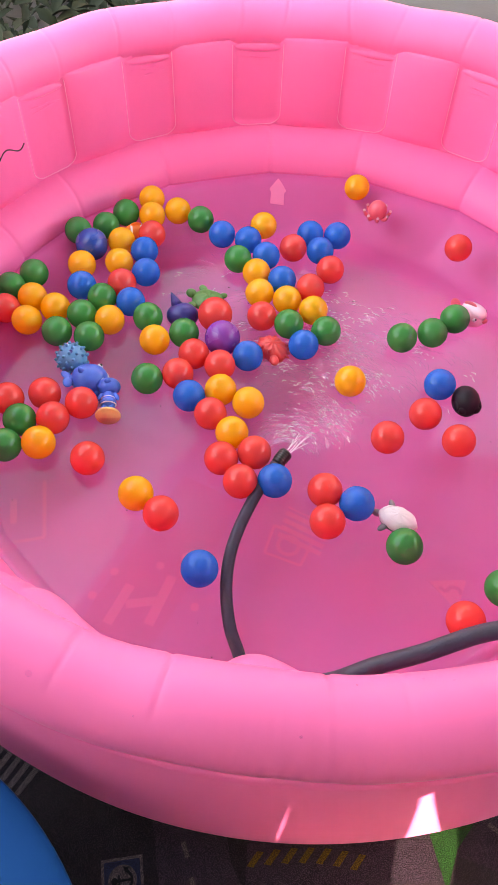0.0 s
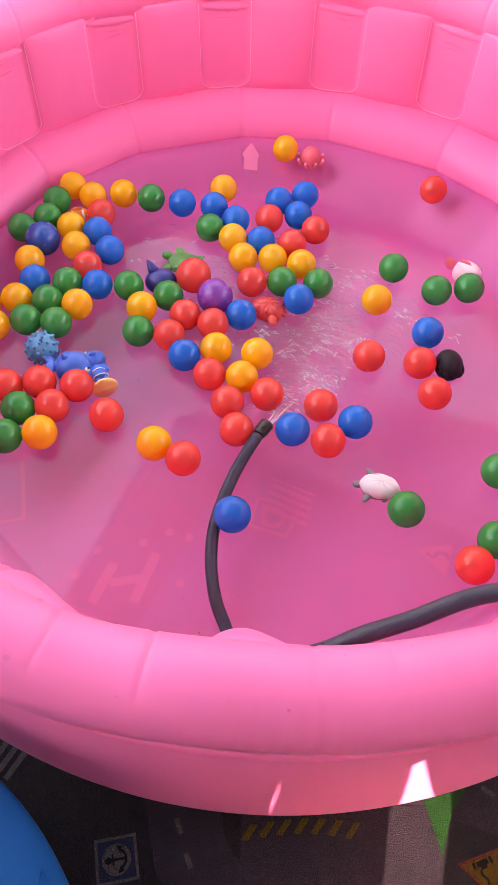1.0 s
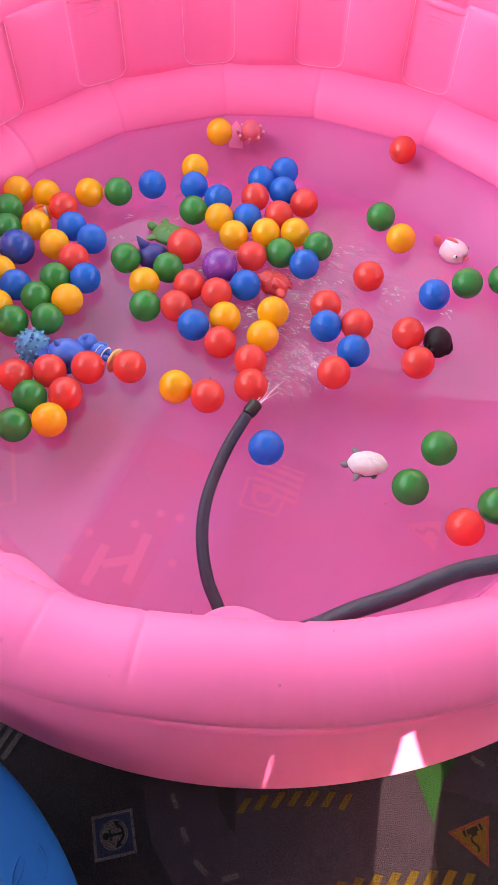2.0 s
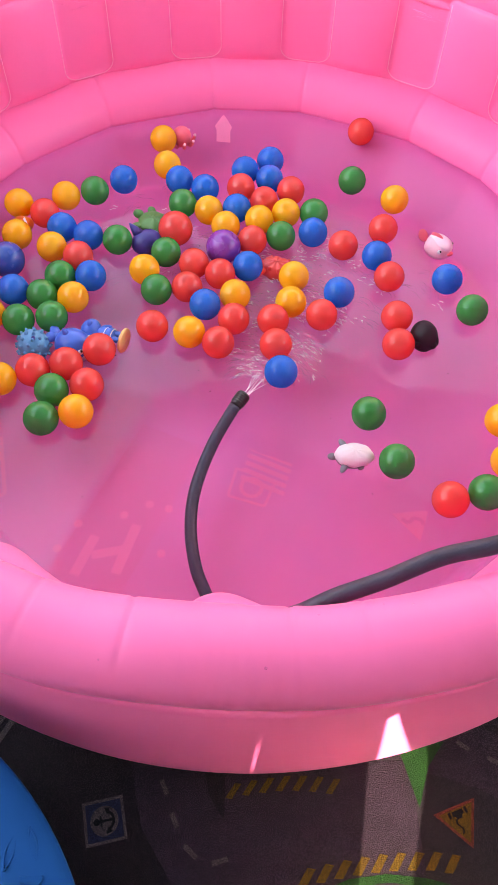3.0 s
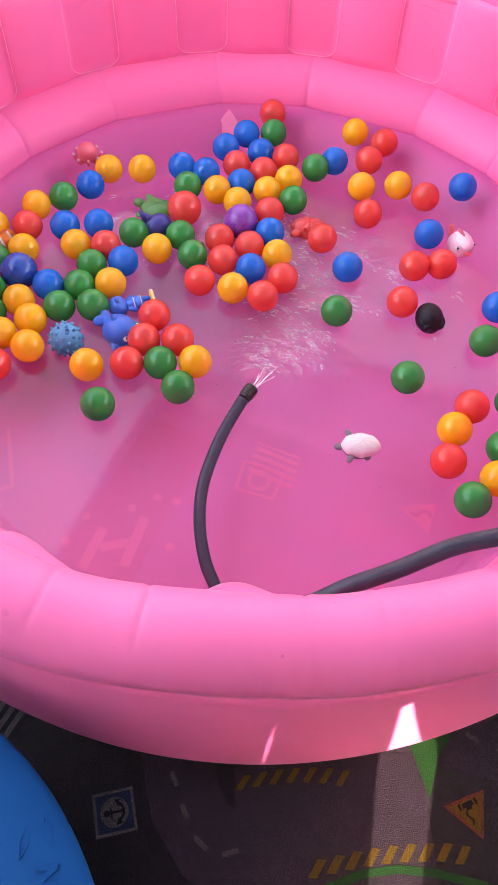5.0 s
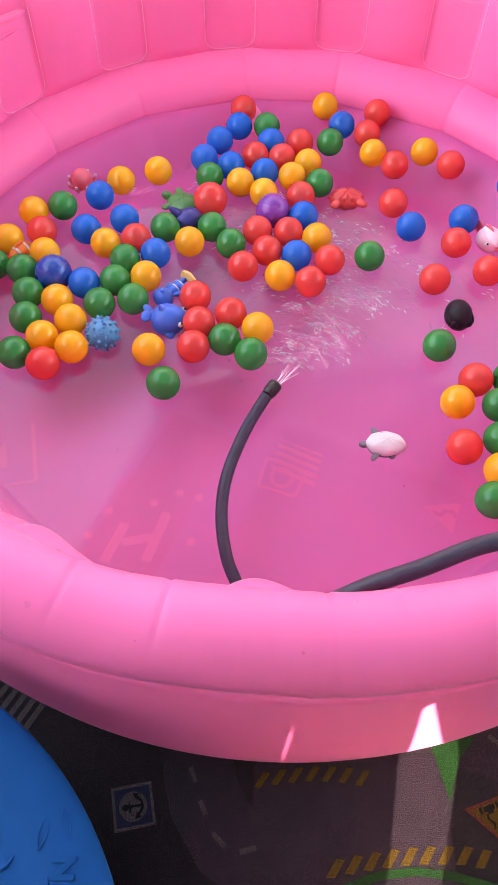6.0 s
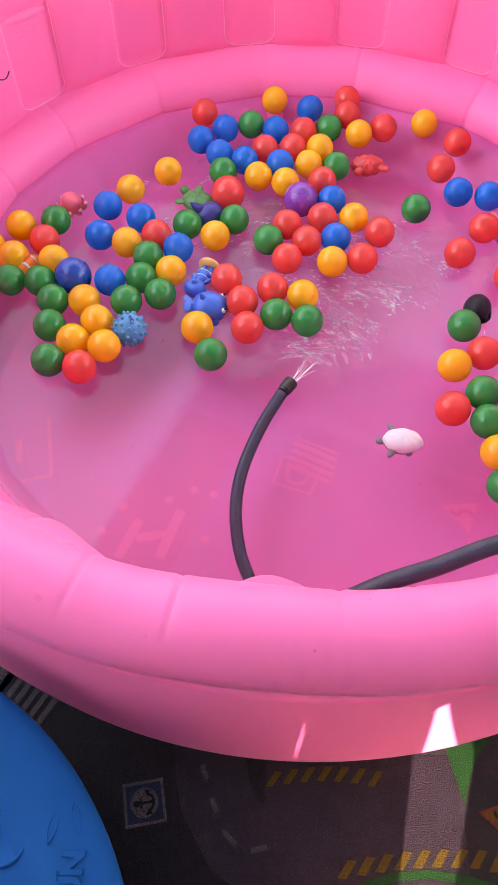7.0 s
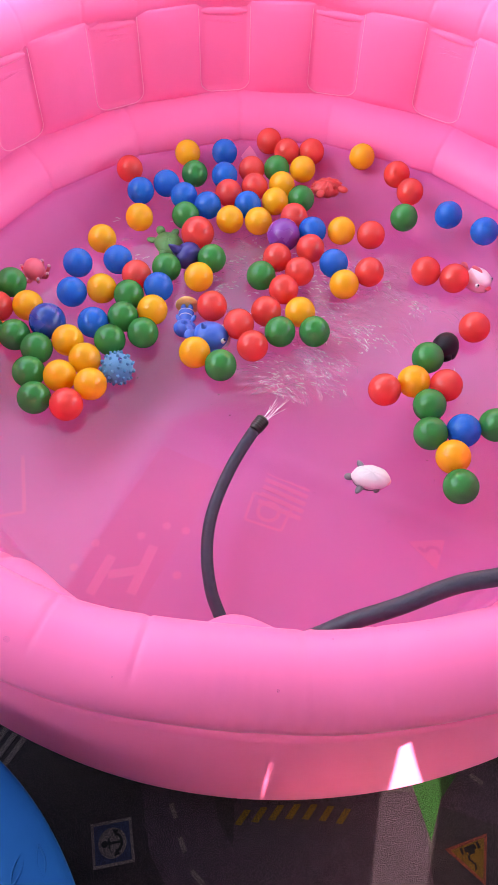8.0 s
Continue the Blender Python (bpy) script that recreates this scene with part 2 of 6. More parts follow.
# unseen sheets added against the low sun; narrow gaps let the sunlit patches through
def sun_blocker(name, pts, y):
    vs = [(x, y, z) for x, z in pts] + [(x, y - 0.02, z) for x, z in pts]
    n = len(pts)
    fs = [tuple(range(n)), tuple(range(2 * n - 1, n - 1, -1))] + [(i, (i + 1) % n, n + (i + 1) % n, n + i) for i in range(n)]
    tagged(part(name, mesh_of(name, vs, fs, blocker_grey, False)), kind="structure")


sun_blocker("wall_south_blocker_1", [(-3.2, -0.004), (-0.0135, -0.004), (-0.0145, 0.43), (-0.0125, 0.56), (-0.007, 0.71), (-0.007, 2.6), (-3.2, 2.6)], -0.5)
sun_blocker("wall_south_blocker_3", [(-0.0135, -0.004), (0.18, -0.004), (0.186, 0.246), (0.182, 0.41), (0.15, 0.7), (0.165, 0.72), (0.165, 2.6), (-0.007, 2.6), (-0.007, 0.71), (-0.0045, 0.65), (-0.0065, 0.56), (-0.0095, 0.44), (-0.0135, 0.42)], -0.5)
sun_blocker("wall_south_blocker_2", [(3.2, -0.004), (3.2, 2.6), (0.166, 2.6), (0.166, 0.7), (0.24, 0.42), (0.289, 0.32), (0.275, 0.245), (0.25, -0.004)], -0.5)
# unseen low wall added to block glow and sunlit ground behind the gap
tagged(part("wall_south_glow_blocker", mesh_of("wall_south_glow_blocker", *slab([(-3.2, -3.48), (3.2, -3.48), (3.2, -3.36), (-3.2, -3.36)], -0.004, 1.12), blocker_wall, False)), kind="structure")
# unseen dark roof added over the standing place to cut light from the south
tagged(part("ceiling_light_blocker", mesh_of("ceiling_light_blocker", *slab([(-3.2, -3.5), (3.2, -3.5), (3.2, 0.1), (-1.5, 0.1), (-1.8, -0.5), (-3.2, -0.5)], 2.6, 2.68), blocker_dark, False)), kind="structure")
# unseen cover added over most of the pool, sky open beyond its slanting edge
# its outline sets where the water mirrors the bright sky
SKY_COVER = [(-1.5, 0.104), (3.2, 0.104), (3.2, 2.75), (1.72, 2.9), (1.2, 2.95), (0.98, 3.2), (0.3, 3.1), (-0.36, 2.9), (-0.8, 1.86)]
tagged(part("ceiling_sky_cover", mesh_of("ceiling_sky_cover", *slab(SKY_COVER, 2.61, 2.65), cover_pale, False)), kind="structure")
# unseen plain wall added across the garden to darken the water's low reflections
NORTH = [(-9, -0.004), (9, -0.004), (9, 8.2), (3.3, 6.2), (2.5, 5.35), (1.3, 4.95), (0.6, 4.7), (-2.0, 4.6), (-9, 4.6)]
tagged(part("wall_north_sky_blocker", mesh_of("wall_north_sky_blocker", [(x, 7.0, z) for x, z in NORTH] + [(x, 7.25, z) for x, z in NORTH],
                                  [tuple(range(9)), tuple(range(17, 8, -1))] + [(i, 9 + i, 9 + (i + 1) % 9, (i + 1) % 9) for i in range(9)], blocker_wall, False)), kind="structure")


def play_mat():
    mat_ob = thing("play_mat", "dark printed road-map play mat lying on the ground", "rug")
    part("carpet", mesh_of("carpet", *slab([(-1.05, -0.45), (1.3, -0.45), (1.3, 2.45), (-1.05, 2.45)], -0.004, 0.0), pile_dark), mat_ob)
    T1, T2 = 0.0005, 0.0008

    def mark(name, pts, m, top=T2, label=""):
        cx, cy = sum(p[0] for p in pts) / len(pts), sum(p[1] for p in pts) / len(pts)
        me = mesh_of(name, *slab([(x - cx, y - cy) for x, y in pts], 0.0, top), m, False)
        return part(name, me, mat_ob, label, pose(cx, cy, 0))

    def ribbon(name, line, w, m, top):
        left, right = [], []
        for i, (x, y) in enumerate(line):
            x0, y0 = line[max(i - 1, 0)]
            x1, y1 = line[min(i + 1, len(line) - 1)]
            l = math.hypot(x1 - x0, y1 - y0)
            nx, ny = -(y1 - y0) / l * w / 2, (x1 - x0) / l * w / 2
            left.append((x + nx, y + ny))
            right.append((x - nx, y - ny))
        n = len(line)
        vs = [(x, y, 0.0) for x, y in left + right] + [(x, y, top) for x, y in left + right]
        fs = [(2 * n + i, 3 * n + i, 3 * n + i + 1, 2 * n + i + 1) for i in range(n - 1)]
        return part(name, mesh_of(name, vs, fs, m, False), mat_ob)

    # road with a bend, dashed centre line
    ribbon("road", [(-0.01, 0.9), (-0.005, 0.5), (0.0, 0.3), (0.02, 0.22), (0.06, 0.16), (0.12, 0.125)], 0.12, pile_road, T1)
    ribbon("road", [(0.1, 0.195), (0.26, 0.195), (0.42, 0.2)], 0.2, pile_road, T1 - 0.00015)
    ribbon("road", [(0.42, 0.34), (0.55, 0.3), (0.75, 0.2), (0.9, 0.05)], 0.1, pile_road, T1 - 0.0003)
    for a, b, c, d in ((-0.006, 0.27, 0.004, 0.247), (0.013, 0.219, 0.023, 0.197), (0.035, 0.172, 0.056, 0.153), (0.08, 0.145, 0.106, 0.152),
                       (0.503, 0.33, 0.523, 0.317), (0.553, 0.304, 0.575, 0.292), (-0.008, 0.33, -0.007, 0.304)):
        ribbon("dash", [(a, b), (c, d)], 0.008, pile_white, T2)
    # amber warning stripes
    for i in range(7):
        x, y = 0.101 + i * 0.028, 0.241 + 0.012 * math.sin(i * 0.42)
        mark("stripe", [(x, y), (x + 0.011, y - 0.001), (x + 0.027, y + 0.022), (x + 0.016, y + 0.023)], pile_amber)
    for i in range(9):
        x = 0.216 + i * 0.0295
        y = 0.113 + 0.022 * math.sin(min(i, 6) * 0.262) - (0.004 if i == 8 else 0)
        mark("stripe", [(x, y), (x + 0.014, y - 0.001), (x + 0.031, y + 0.024), (x + 0.017, y + 0.026)], pile_amber)
    mark("grass_patch", [(0.397, 0.33), (0.48, 0.33), (0.448, 0.29), (0.425, 0.226)], pile_green)
    ribbon("grass_patch", [(0.22, 0.09), (0.3, 0.117), (0.36, 0.124), (0.42, 0.118), (0.5, 0.1)], 0.012, pile_green, T2)
    # crossing
    for i in range(7):
        x, y = -0.301 - i * 0.0154, 0.324 + i * 0.0109
        mark("crossing_bar", [(x, y), (x + 0.0085, y - 0.0055), (x + 0.0475, y + 0.0635), (x + 0.039, y + 0.069)], pile_white)

    def sign(cx, cy, turn, size):
        s = part("sign", mesh_of("sign", *slab([(size * a, size * b) for a, b in ((-.5, -.5), (.5, -.5), (.5, .5), (-.5, .5))], 0, T1), pile_white, False), mat_ob, "square anchor sign", pose(cx, cy, 0, 0, 0, turn))
        part("field", mesh_of("field", *slab([(size * a, size * b) for a, b in ((-.43, -.43), (.43, -.43), (.43, .43), (-.43, .43))], T1, T2), pile_blue, False), s)
        part("disc", mesh_of("disc", *slab([(0.34 * size * math.cos(k * math.tau / 28), 0.34 * size * math.sin(k * math.tau / 28)) for k in range(28)], T2, T2 + 0.0006), pile_white, False), s)
        z0, z1 = T2 + 0.0006, T2 + 0.0012
        arc = [(0.24 * size * math.cos(a), -0.02 * size + 0.24 * size * math.sin(a)) for a in [math.pi * (1.1 + 0.8 * i / 12) for i in range(13)]]
        inn = [(x * 0.76, y * 0.76) for x, y in arc]
        bits = [slab(arc + inn[::-1], z0, z1), slab([(-0.03 * size, -0.24 * size), (0.03 * size, -0.24 * size), (0.03 * size, 0.12 * size), (-0.03 * size, 0.12 * size)], z0, z1),
                slab([(-0.13 * size, 0.06 * size), (0.13 * size, 0.06 * size), (0.13 * size, 0.1 * size), (-0.13 * size, 0.1 * size)], z0 + 0.0001, z1 + 0.0001),
                slab([(0.08 * size * math.cos(k * math.tau / 16), 0.19 * size + 0.08 * size * math.sin(k * math.tau / 16)) for k in range(16)], z0, z1)]
        for sx in (-1, 1):
            bits.append(slab([(sx * 0.3 * size, -0.02 * size), (sx * 0.14 * size, -0.08 * size), (sx * 0.27 * size, -0.17 * size)][::sx], z0, z1))
        v, f, _ = joined(*bits)
        part("anchor", mesh_of("anchor", v, f, pile_black, False), s)

    sign(-0.096, 0.2075, 102, 0.067)
    mark("blue_sign", [(-0.42, 0.45), (-0.341, 0.413), (-0.366, 0.374), (-0.41, 0.36)], pile_blue)
    mark("sign_print", [(-0.39, 0.425), (-0.362, 0.411), (-0.372, 0.396), (-0.398, 0.408)], pile_white, T2 + 0.0006)

    def warning(cx, cy, turn, size):
        tri = [(size * math.cos(math.radians(90 + 120 * k)), size * math.sin(math.radians(90 + 120 * k))) for k in range(3)]
        s = part("warning_sign", mesh_of("warning_sign", *slab(tri, 0, T1), pile_red, False), mat_ob, "red-edged amber triangular sign", pose(cx, cy, 0, 0, 0, turn))
        part("field", mesh_of("field", *slab([(x * 0.8, y * 0.8) for x, y in tri], T1, T2), pile_amber, False), s)
        z0, z1 = T2, T2 + 0.0006
        q = size
        trail = [(0.1 * q + 0.07 * q * math.sin(k * 1.1), -0.08 * q + 0.09 * q * k) for k in range(7)]
        v, f, _ = joined(slab([(-.24 * q, -.34 * q), (.2 * q, -.34 * q), (.2 * q, -.16 * q), (-.24 * q, -.16 * q)], z0, z1),
                         slab([(-.16 * q, -.16 * q), (.12 * q, -.16 * q), (.08 * q, -.05 * q), (-.12 * q, -.05 * q)], z0, z1),
                         slab([(-.4 * q, -.36 * q), (-.3 * q, -.36 * q), (-.3 * q, -.14 * q), (-.4 * q, -.14 * q)], z0, z1),
                         slab([(.26 * q, -.36 * q), (.36 * q, -.36 * q), (.36 * q, -.14 * q), (.26 * q, -.14 * q)], z0, z1),
                         slab([(x - .035 * q, y) for x, y in trail] + [(x + .035 * q, y) for x, y in trail[::-1]], z0, z1))
        part("pictogram", mesh_of("pictogram", v, f, pile_black, False), s)

    warning(0.49, 0.207, 199.7, 0.0445)


play_mat()

# ---- inflatable pool ----
def wrap(a):
    return (a + math.pi) % math.tau - math.pi


CX, CY = 0.144, 1.243
NICHE = [math.radians(99.5 - 20 * k) for k in range(18)]
rs = random.Random(11)
SEAM = [n + math.radians(-2 + rs.uniform(-2.0, 2.0)) for n in NICHE]
for k, deg in ((17, 119.1), (0, 97.0), (1, 78.8), (2, 55.2), (3, 37.6)):
    SEAM[k] = math.radians(deg)
CREASE = [(n + math.radians(s * rs.uniform(3.2, 5.0)), rs.uniform(0.6, 1.3), rs.uniform(-0.02, 0.02)) for n in NICHE for s in (-1, 1) if not -118 < math.degrees(wrap(n)) + 4 * s < -76]
CREASE += [(math.radians(a), d, l) for a, d, l in ((-100.6, 0.9, 0.012), (-87.5, 0.65, -0.006), (-108.4, 0.9, 0.015), (-81.5, 0.4, -0.01), (-104.0, 0.25, 0.01), (-72.0, 0.5, -0.01))]



def polygon(a):
    """How far a straight panel between two seams lies inside the circle."""
    d = sorted(wrap(a - s) for s in SEAM)
    before = min(x for x in d if x >= 0) if d[-1] >= 0 else 0.2
    after = -max(x for x in d if x <= 0) if d[0] <= 0 else 0.2
    half = (before + after) / 2
    return math.cos(half) / math.cos(abs(before - half)), min(before, after)


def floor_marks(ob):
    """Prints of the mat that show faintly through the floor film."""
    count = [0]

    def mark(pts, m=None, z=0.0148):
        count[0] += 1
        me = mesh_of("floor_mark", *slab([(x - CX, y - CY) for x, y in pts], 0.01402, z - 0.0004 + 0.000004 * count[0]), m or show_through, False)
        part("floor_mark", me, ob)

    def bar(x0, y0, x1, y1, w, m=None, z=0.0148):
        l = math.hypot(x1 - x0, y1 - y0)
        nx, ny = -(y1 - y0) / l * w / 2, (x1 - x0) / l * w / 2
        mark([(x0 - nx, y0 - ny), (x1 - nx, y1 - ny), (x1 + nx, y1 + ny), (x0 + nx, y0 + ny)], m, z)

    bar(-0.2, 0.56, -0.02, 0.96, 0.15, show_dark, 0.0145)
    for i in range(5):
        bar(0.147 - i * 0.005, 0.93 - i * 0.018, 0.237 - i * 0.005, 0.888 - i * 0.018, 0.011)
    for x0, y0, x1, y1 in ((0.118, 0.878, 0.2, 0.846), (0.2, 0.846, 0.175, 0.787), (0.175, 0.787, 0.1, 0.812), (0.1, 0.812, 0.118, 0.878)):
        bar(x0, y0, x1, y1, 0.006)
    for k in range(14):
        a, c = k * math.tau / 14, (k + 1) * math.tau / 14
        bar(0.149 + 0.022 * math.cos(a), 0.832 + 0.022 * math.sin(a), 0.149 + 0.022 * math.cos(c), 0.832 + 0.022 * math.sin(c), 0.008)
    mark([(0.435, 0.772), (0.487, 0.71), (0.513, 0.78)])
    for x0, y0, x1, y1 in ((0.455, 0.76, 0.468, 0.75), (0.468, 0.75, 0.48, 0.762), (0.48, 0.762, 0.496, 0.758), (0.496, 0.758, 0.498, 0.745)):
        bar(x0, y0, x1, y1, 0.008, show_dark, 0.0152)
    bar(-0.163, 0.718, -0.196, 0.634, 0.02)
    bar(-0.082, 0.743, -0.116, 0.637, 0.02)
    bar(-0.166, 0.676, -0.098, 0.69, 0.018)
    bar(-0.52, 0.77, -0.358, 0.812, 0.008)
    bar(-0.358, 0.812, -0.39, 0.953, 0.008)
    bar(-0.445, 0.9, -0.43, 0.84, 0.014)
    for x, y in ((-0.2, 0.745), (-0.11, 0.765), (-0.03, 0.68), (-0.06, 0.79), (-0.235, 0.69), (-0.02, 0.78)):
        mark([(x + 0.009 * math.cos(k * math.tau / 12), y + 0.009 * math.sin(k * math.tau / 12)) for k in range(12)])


def pool():
    ob = thing("inflatable_pool", "hot pink inflatable paddling pool standing on a printed mat", "pool", pose(CX, CY, 0))
    N = 1440
    poly = [polygon(i * math.tau / N) for i in range(N)]

    def base(u, v):
        i = round(u * N) % N
        a, b = u * math.tau, v * math.tau
        p, near = poly[i]
        pinch = 1 - 0.022 * bump01(near, 0.006) + 0.012 * bump01(near, 0.05)
        x, z = (0.105 if math.cos(b) < 0 else 0.09) * pinch * math.cos(b), 0.105 * pinch * math.sin(b)
        w = 0.0016 * noise.noise((6 * a, 3 * math.sin(b), 1.3))
        r = 0.877 + x + w - (0.877 * (1 - p) * 0.8 if math.cos(b) < 0.5 else 0.877 * (1 - p) * 0.8 * max(0, 1 - (math.cos(b) - 0.5) * 3))
        return (r * math.cos(a), r * math.sin(a), max(0.0, 0.105 + z))
    part("base_ring", mesh_of("base_ring", *surf(base, N, 36), vinyl), ob)

    def top(u, v):
        a, b = u * math.tau, v * math.tau
        pinch = 1.0
        for c, depth, lean in CREASE:
            d = wrap(a - c - lean * math.sin(b))
            if abs(d) < 0.12:
                pinch -= depth * max(0, math.cos(b - 2.2)) ** 0.7 * (0.055 * bump01(d, 0.0035) - 0.005 * bump01(d, 0.03))
        w = 0.0014 * noise.noise((9 * a, 2 * math.sin(b), 7.7)) + 0.0022 * noise.noise((70 * a, 2 * math.sin(b), 2.2)) * max(0, noise.noise((5 * a, 0, 9.1)))
        q = 0.063 * pinch + w
        r = 0.92 + q * 0.97 * math.cos(b) + 0.003 * math.sin(9 * a)
        return (r * math.cos(a), r * math.sin(a), 0.476 + 0.004 * math.sin(18 * (a - NICHE[0])) + q * math.sin(b))
    part("top_ring", mesh_of("top_ring", *surf(top, N, 30), vinyl), ob)

    def wall(u, v):
        a = u * math.tau
        d = min((wrap(a - n) for n in NICHE), key=abs)
        dd = abs(math.degrees(d))
        if v < 0.72:                                    # inner face, from below upwards
            z = 0.17 + v / 0.72 * 0.285
            lowest = 0.212 + 0.02 * (1 - math.sqrt(max(0, 1 - (min(dd, 4.6) / 4.6) ** 3)))
            inside = (1 - smooth01(3.6, 5.2, dd)) * smooth01(lowest, lowest + 0.012, z)
            pil = max(0, 1 - (abs(10 - dd) / 6.0) ** 2)
            rise = smooth01(0.18, 0.3, z) * math.sqrt(max(0.0, 1 - (max(0.0, z - 0.36) / 0.095) ** 2))
            soft = smooth01(0.185, 0.235, z) * (1 - 0.6 * smooth01(0.425, 0.474, z))
            r = 0.866 - (0.058 * bump01(wrap(a + 2.05), 0.13) + 0.055 * bump01(wrap(a + 1.645), 0.09)) * rise - 0.016 * pil * soft + 0.004 * inside
            fold = smooth01(0.36, 0.44, z) * inside * 0.0022 * math.sin(z * 420 + 6 * d * 20)
            r += fold + 0.0015 * noise.noise((14 * a, 9 * z, 3.1))
        elif v < 0.8:
            z, r = 0.455, 0.866 + (v - 0.72) / 0.08 * 0.108
        else:
            z = 0.455 - (v - 0.8) / 0.2 * 0.43
            r = (0.987 - 0.013 * ((z - 0.17) / 0.285) ** 2 if z > 0.17 else 0.987 - 0.026 * ((0.17 - z) / 0.145) ** 2) + 0.001 * noise.noise((5 * a, 6 * z, 1.0))
        return (r * math.cos(a), r * math.sin(a), z)
    part("side_wall", mesh_of("side_wall", *surf(wall, N, 60), vinyl), ob)

    # pale welds round each niche
    line = [(-4.55, 0.44)]
    line += [(-4.55, 0.44 - 0.195 * i / 5) for i in range(1, 6)]
    line += [(-4.55 + 2.4 * (1 - math.cos(i * math.pi / 10)), 0.245 - 0.031 * math.sin(i * math.pi / 10)) for i in range(1, 6)]
    line += [(-x, z) for x, z in line[::-1]]
    pts = [(0.865 * math.cos(math.radians(x)), 0.865 * math.sin(math.radians(x)), z) for x, z in line]
    weld = mesh_of("weld", *tube(pts, 0.0013, 6, 2), vinyl_bead)
    for n in NICHE:
        part("weld", weld, ob, "", pose(0, 0, 0, 0, 0, math.degrees(n)))
    # slack folds of film at the head of each niche
    def arc_line(half, r, z, slope):
        return [(r * math.cos(math.radians(x)), r * math.sin(math.radians(x)), z + slope * x / half) for x in [half * (i / 4 - 1) for i in range(9)]]
    lip = mesh_of("fold", *tube(arc_line(4.6, 0.8775, 0.428, 0.003), 0.014, 12, 2, lambda u: 0.55 + 0.45 * math.sin(math.pi * u)), vinyl)
    fold_a = mesh_of("fold", *tube(arc_line(3.4, 0.8705, 0.401, 0.004), 0.0026, 8, 2, lambda u: 0.15 + 0.85 * math.sin(math.pi * u)), vinyl)
    fold_b = mesh_of("fold", *tube(arc_line(2.8, 0.8705, 0.388, -0.003), 0.0022, 8, 2, lambda u: 0.15 + 0.85 * math.sin(math.pi * u)), vinyl)
    for k, n in enumerate(NICHE):
        turn = math.degrees(n) + 0.5 * math.sin(5.1 * k)
        part("fold", lip, ob, "", pose(0, 0, 0.003 * math.sin(3.7 * k), 0, 0, turn))
        part("fold", fold_a, ob, "", pose(0, 0, 0.004 * math.sin(2.3 * k), 0, 0, turn))
        if k % 3:
            part("fold", fold_b, ob, "", pose(0, 0, 0.003 * math.sin(4.9 * k), 0, 0, turn))
    rim = [0.7725 - 0.877 * (1 - polygon(k * math.tau / 360)[0]) * 0.8 for k in range(360)]
    NR = 60

    def sheet_z(x, y):
        """Nearly flat film with a long soft fold across it and a few faint wrinkles."""
        fold = bump01((y - 0.985 + CY) + 0.42 * (x - 0.1 + CX), 0.026) * smooth01(-0.75, -0.25, x) * (1 - smooth01(0.35, 0.7, x))
        return 0.0139 + 0.0035 * fold + 0.00015 * max(0, noise.noise((7 * x, 11 * y, 0.7)))
    disc = [(0.0, 0.0, 0.014)]
    for q in range(1, NR + 1):
        for k in range(360):
            x, y = math.cos(k * math.tau / 360), math.sin(k * math.tau / 360)
            wide = 0.05 + 0.11 * smooth01(-0.5, 0.2, y)             # the film is drawn up over a wider strip at the back
            r = (rim[k] - wide) * q / 36 if q <= 36 else rim[k] - wide + (wide + 0.008) / 24 * (q - 36)
            x, y = r * x, r * y
            disc.append((x, y, sheet_z(x, y) + 0.101 * smooth01(rim[k] - wide, rim[k] - 0.004, r)))
    fan = [(0, 1 + k, 1 + (k + 1) % 360) for k in range(360)]
    fan += [(1 + q * 360 + k, 361 + q * 360 + k, 361 + q * 360 + (k + 1) % 360, 1 + q * 360 + (k + 1) % 360) for q in range(NR - 1) for k in range(360)]
    part("floor_sheet", mesh_of("floor_sheet", disc, fan, floor_vinyl), ob, "thin pink floor sheet")
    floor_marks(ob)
    # pale arrow-shaped patch at the back, lying on the drawn-up film
    def on_film(x, y):
        r = math.hypot(x, y)
        return (x, y, sheet_z(x, y) + 0.101 * smooth01(rim[101] - 0.16, rim[101] - 0.004, r) + 0.0015)
    ys = [1.925 + 0.06 * i / 10 for i in range(11)]
    half = [0.0195 if i < 5 else 0.024 * (10 - i) / 5 + 0.0006 for i in range(11)]
    patch = [on_film(0.077 + k * h - CX, y - CY) for y, h in zip(ys, half) for k in (-1, 0, 1)]
    part("floor_mark", mesh_of("floor_mark", patch, [(3 * i + j, 3 * i + j + 1, 3 * i + j + 4, 3 * i + j + 3) for i in range(10) for j in (0, 1)], vinyl_bead), ob)
    # dark curl on the inner wall
    a0 = math.radians(150.3)
    curl = []
    for i in range(15):
        s = i / 14
        a = a0 + 0.03 - 0.1 * s
        curl.append((0.8285 * math.cos(a), 0.8285 * math.sin(a), 0.354 + 0.014 * math.sin(s * 5.2) - 0.004 + 0.02 * s ** 4))
    part("pen_mark", mesh_of("pen_mark", *tube(curl, 0.0016, 6, 3), ink), ob, "thin dark curl on the wall")


pool()


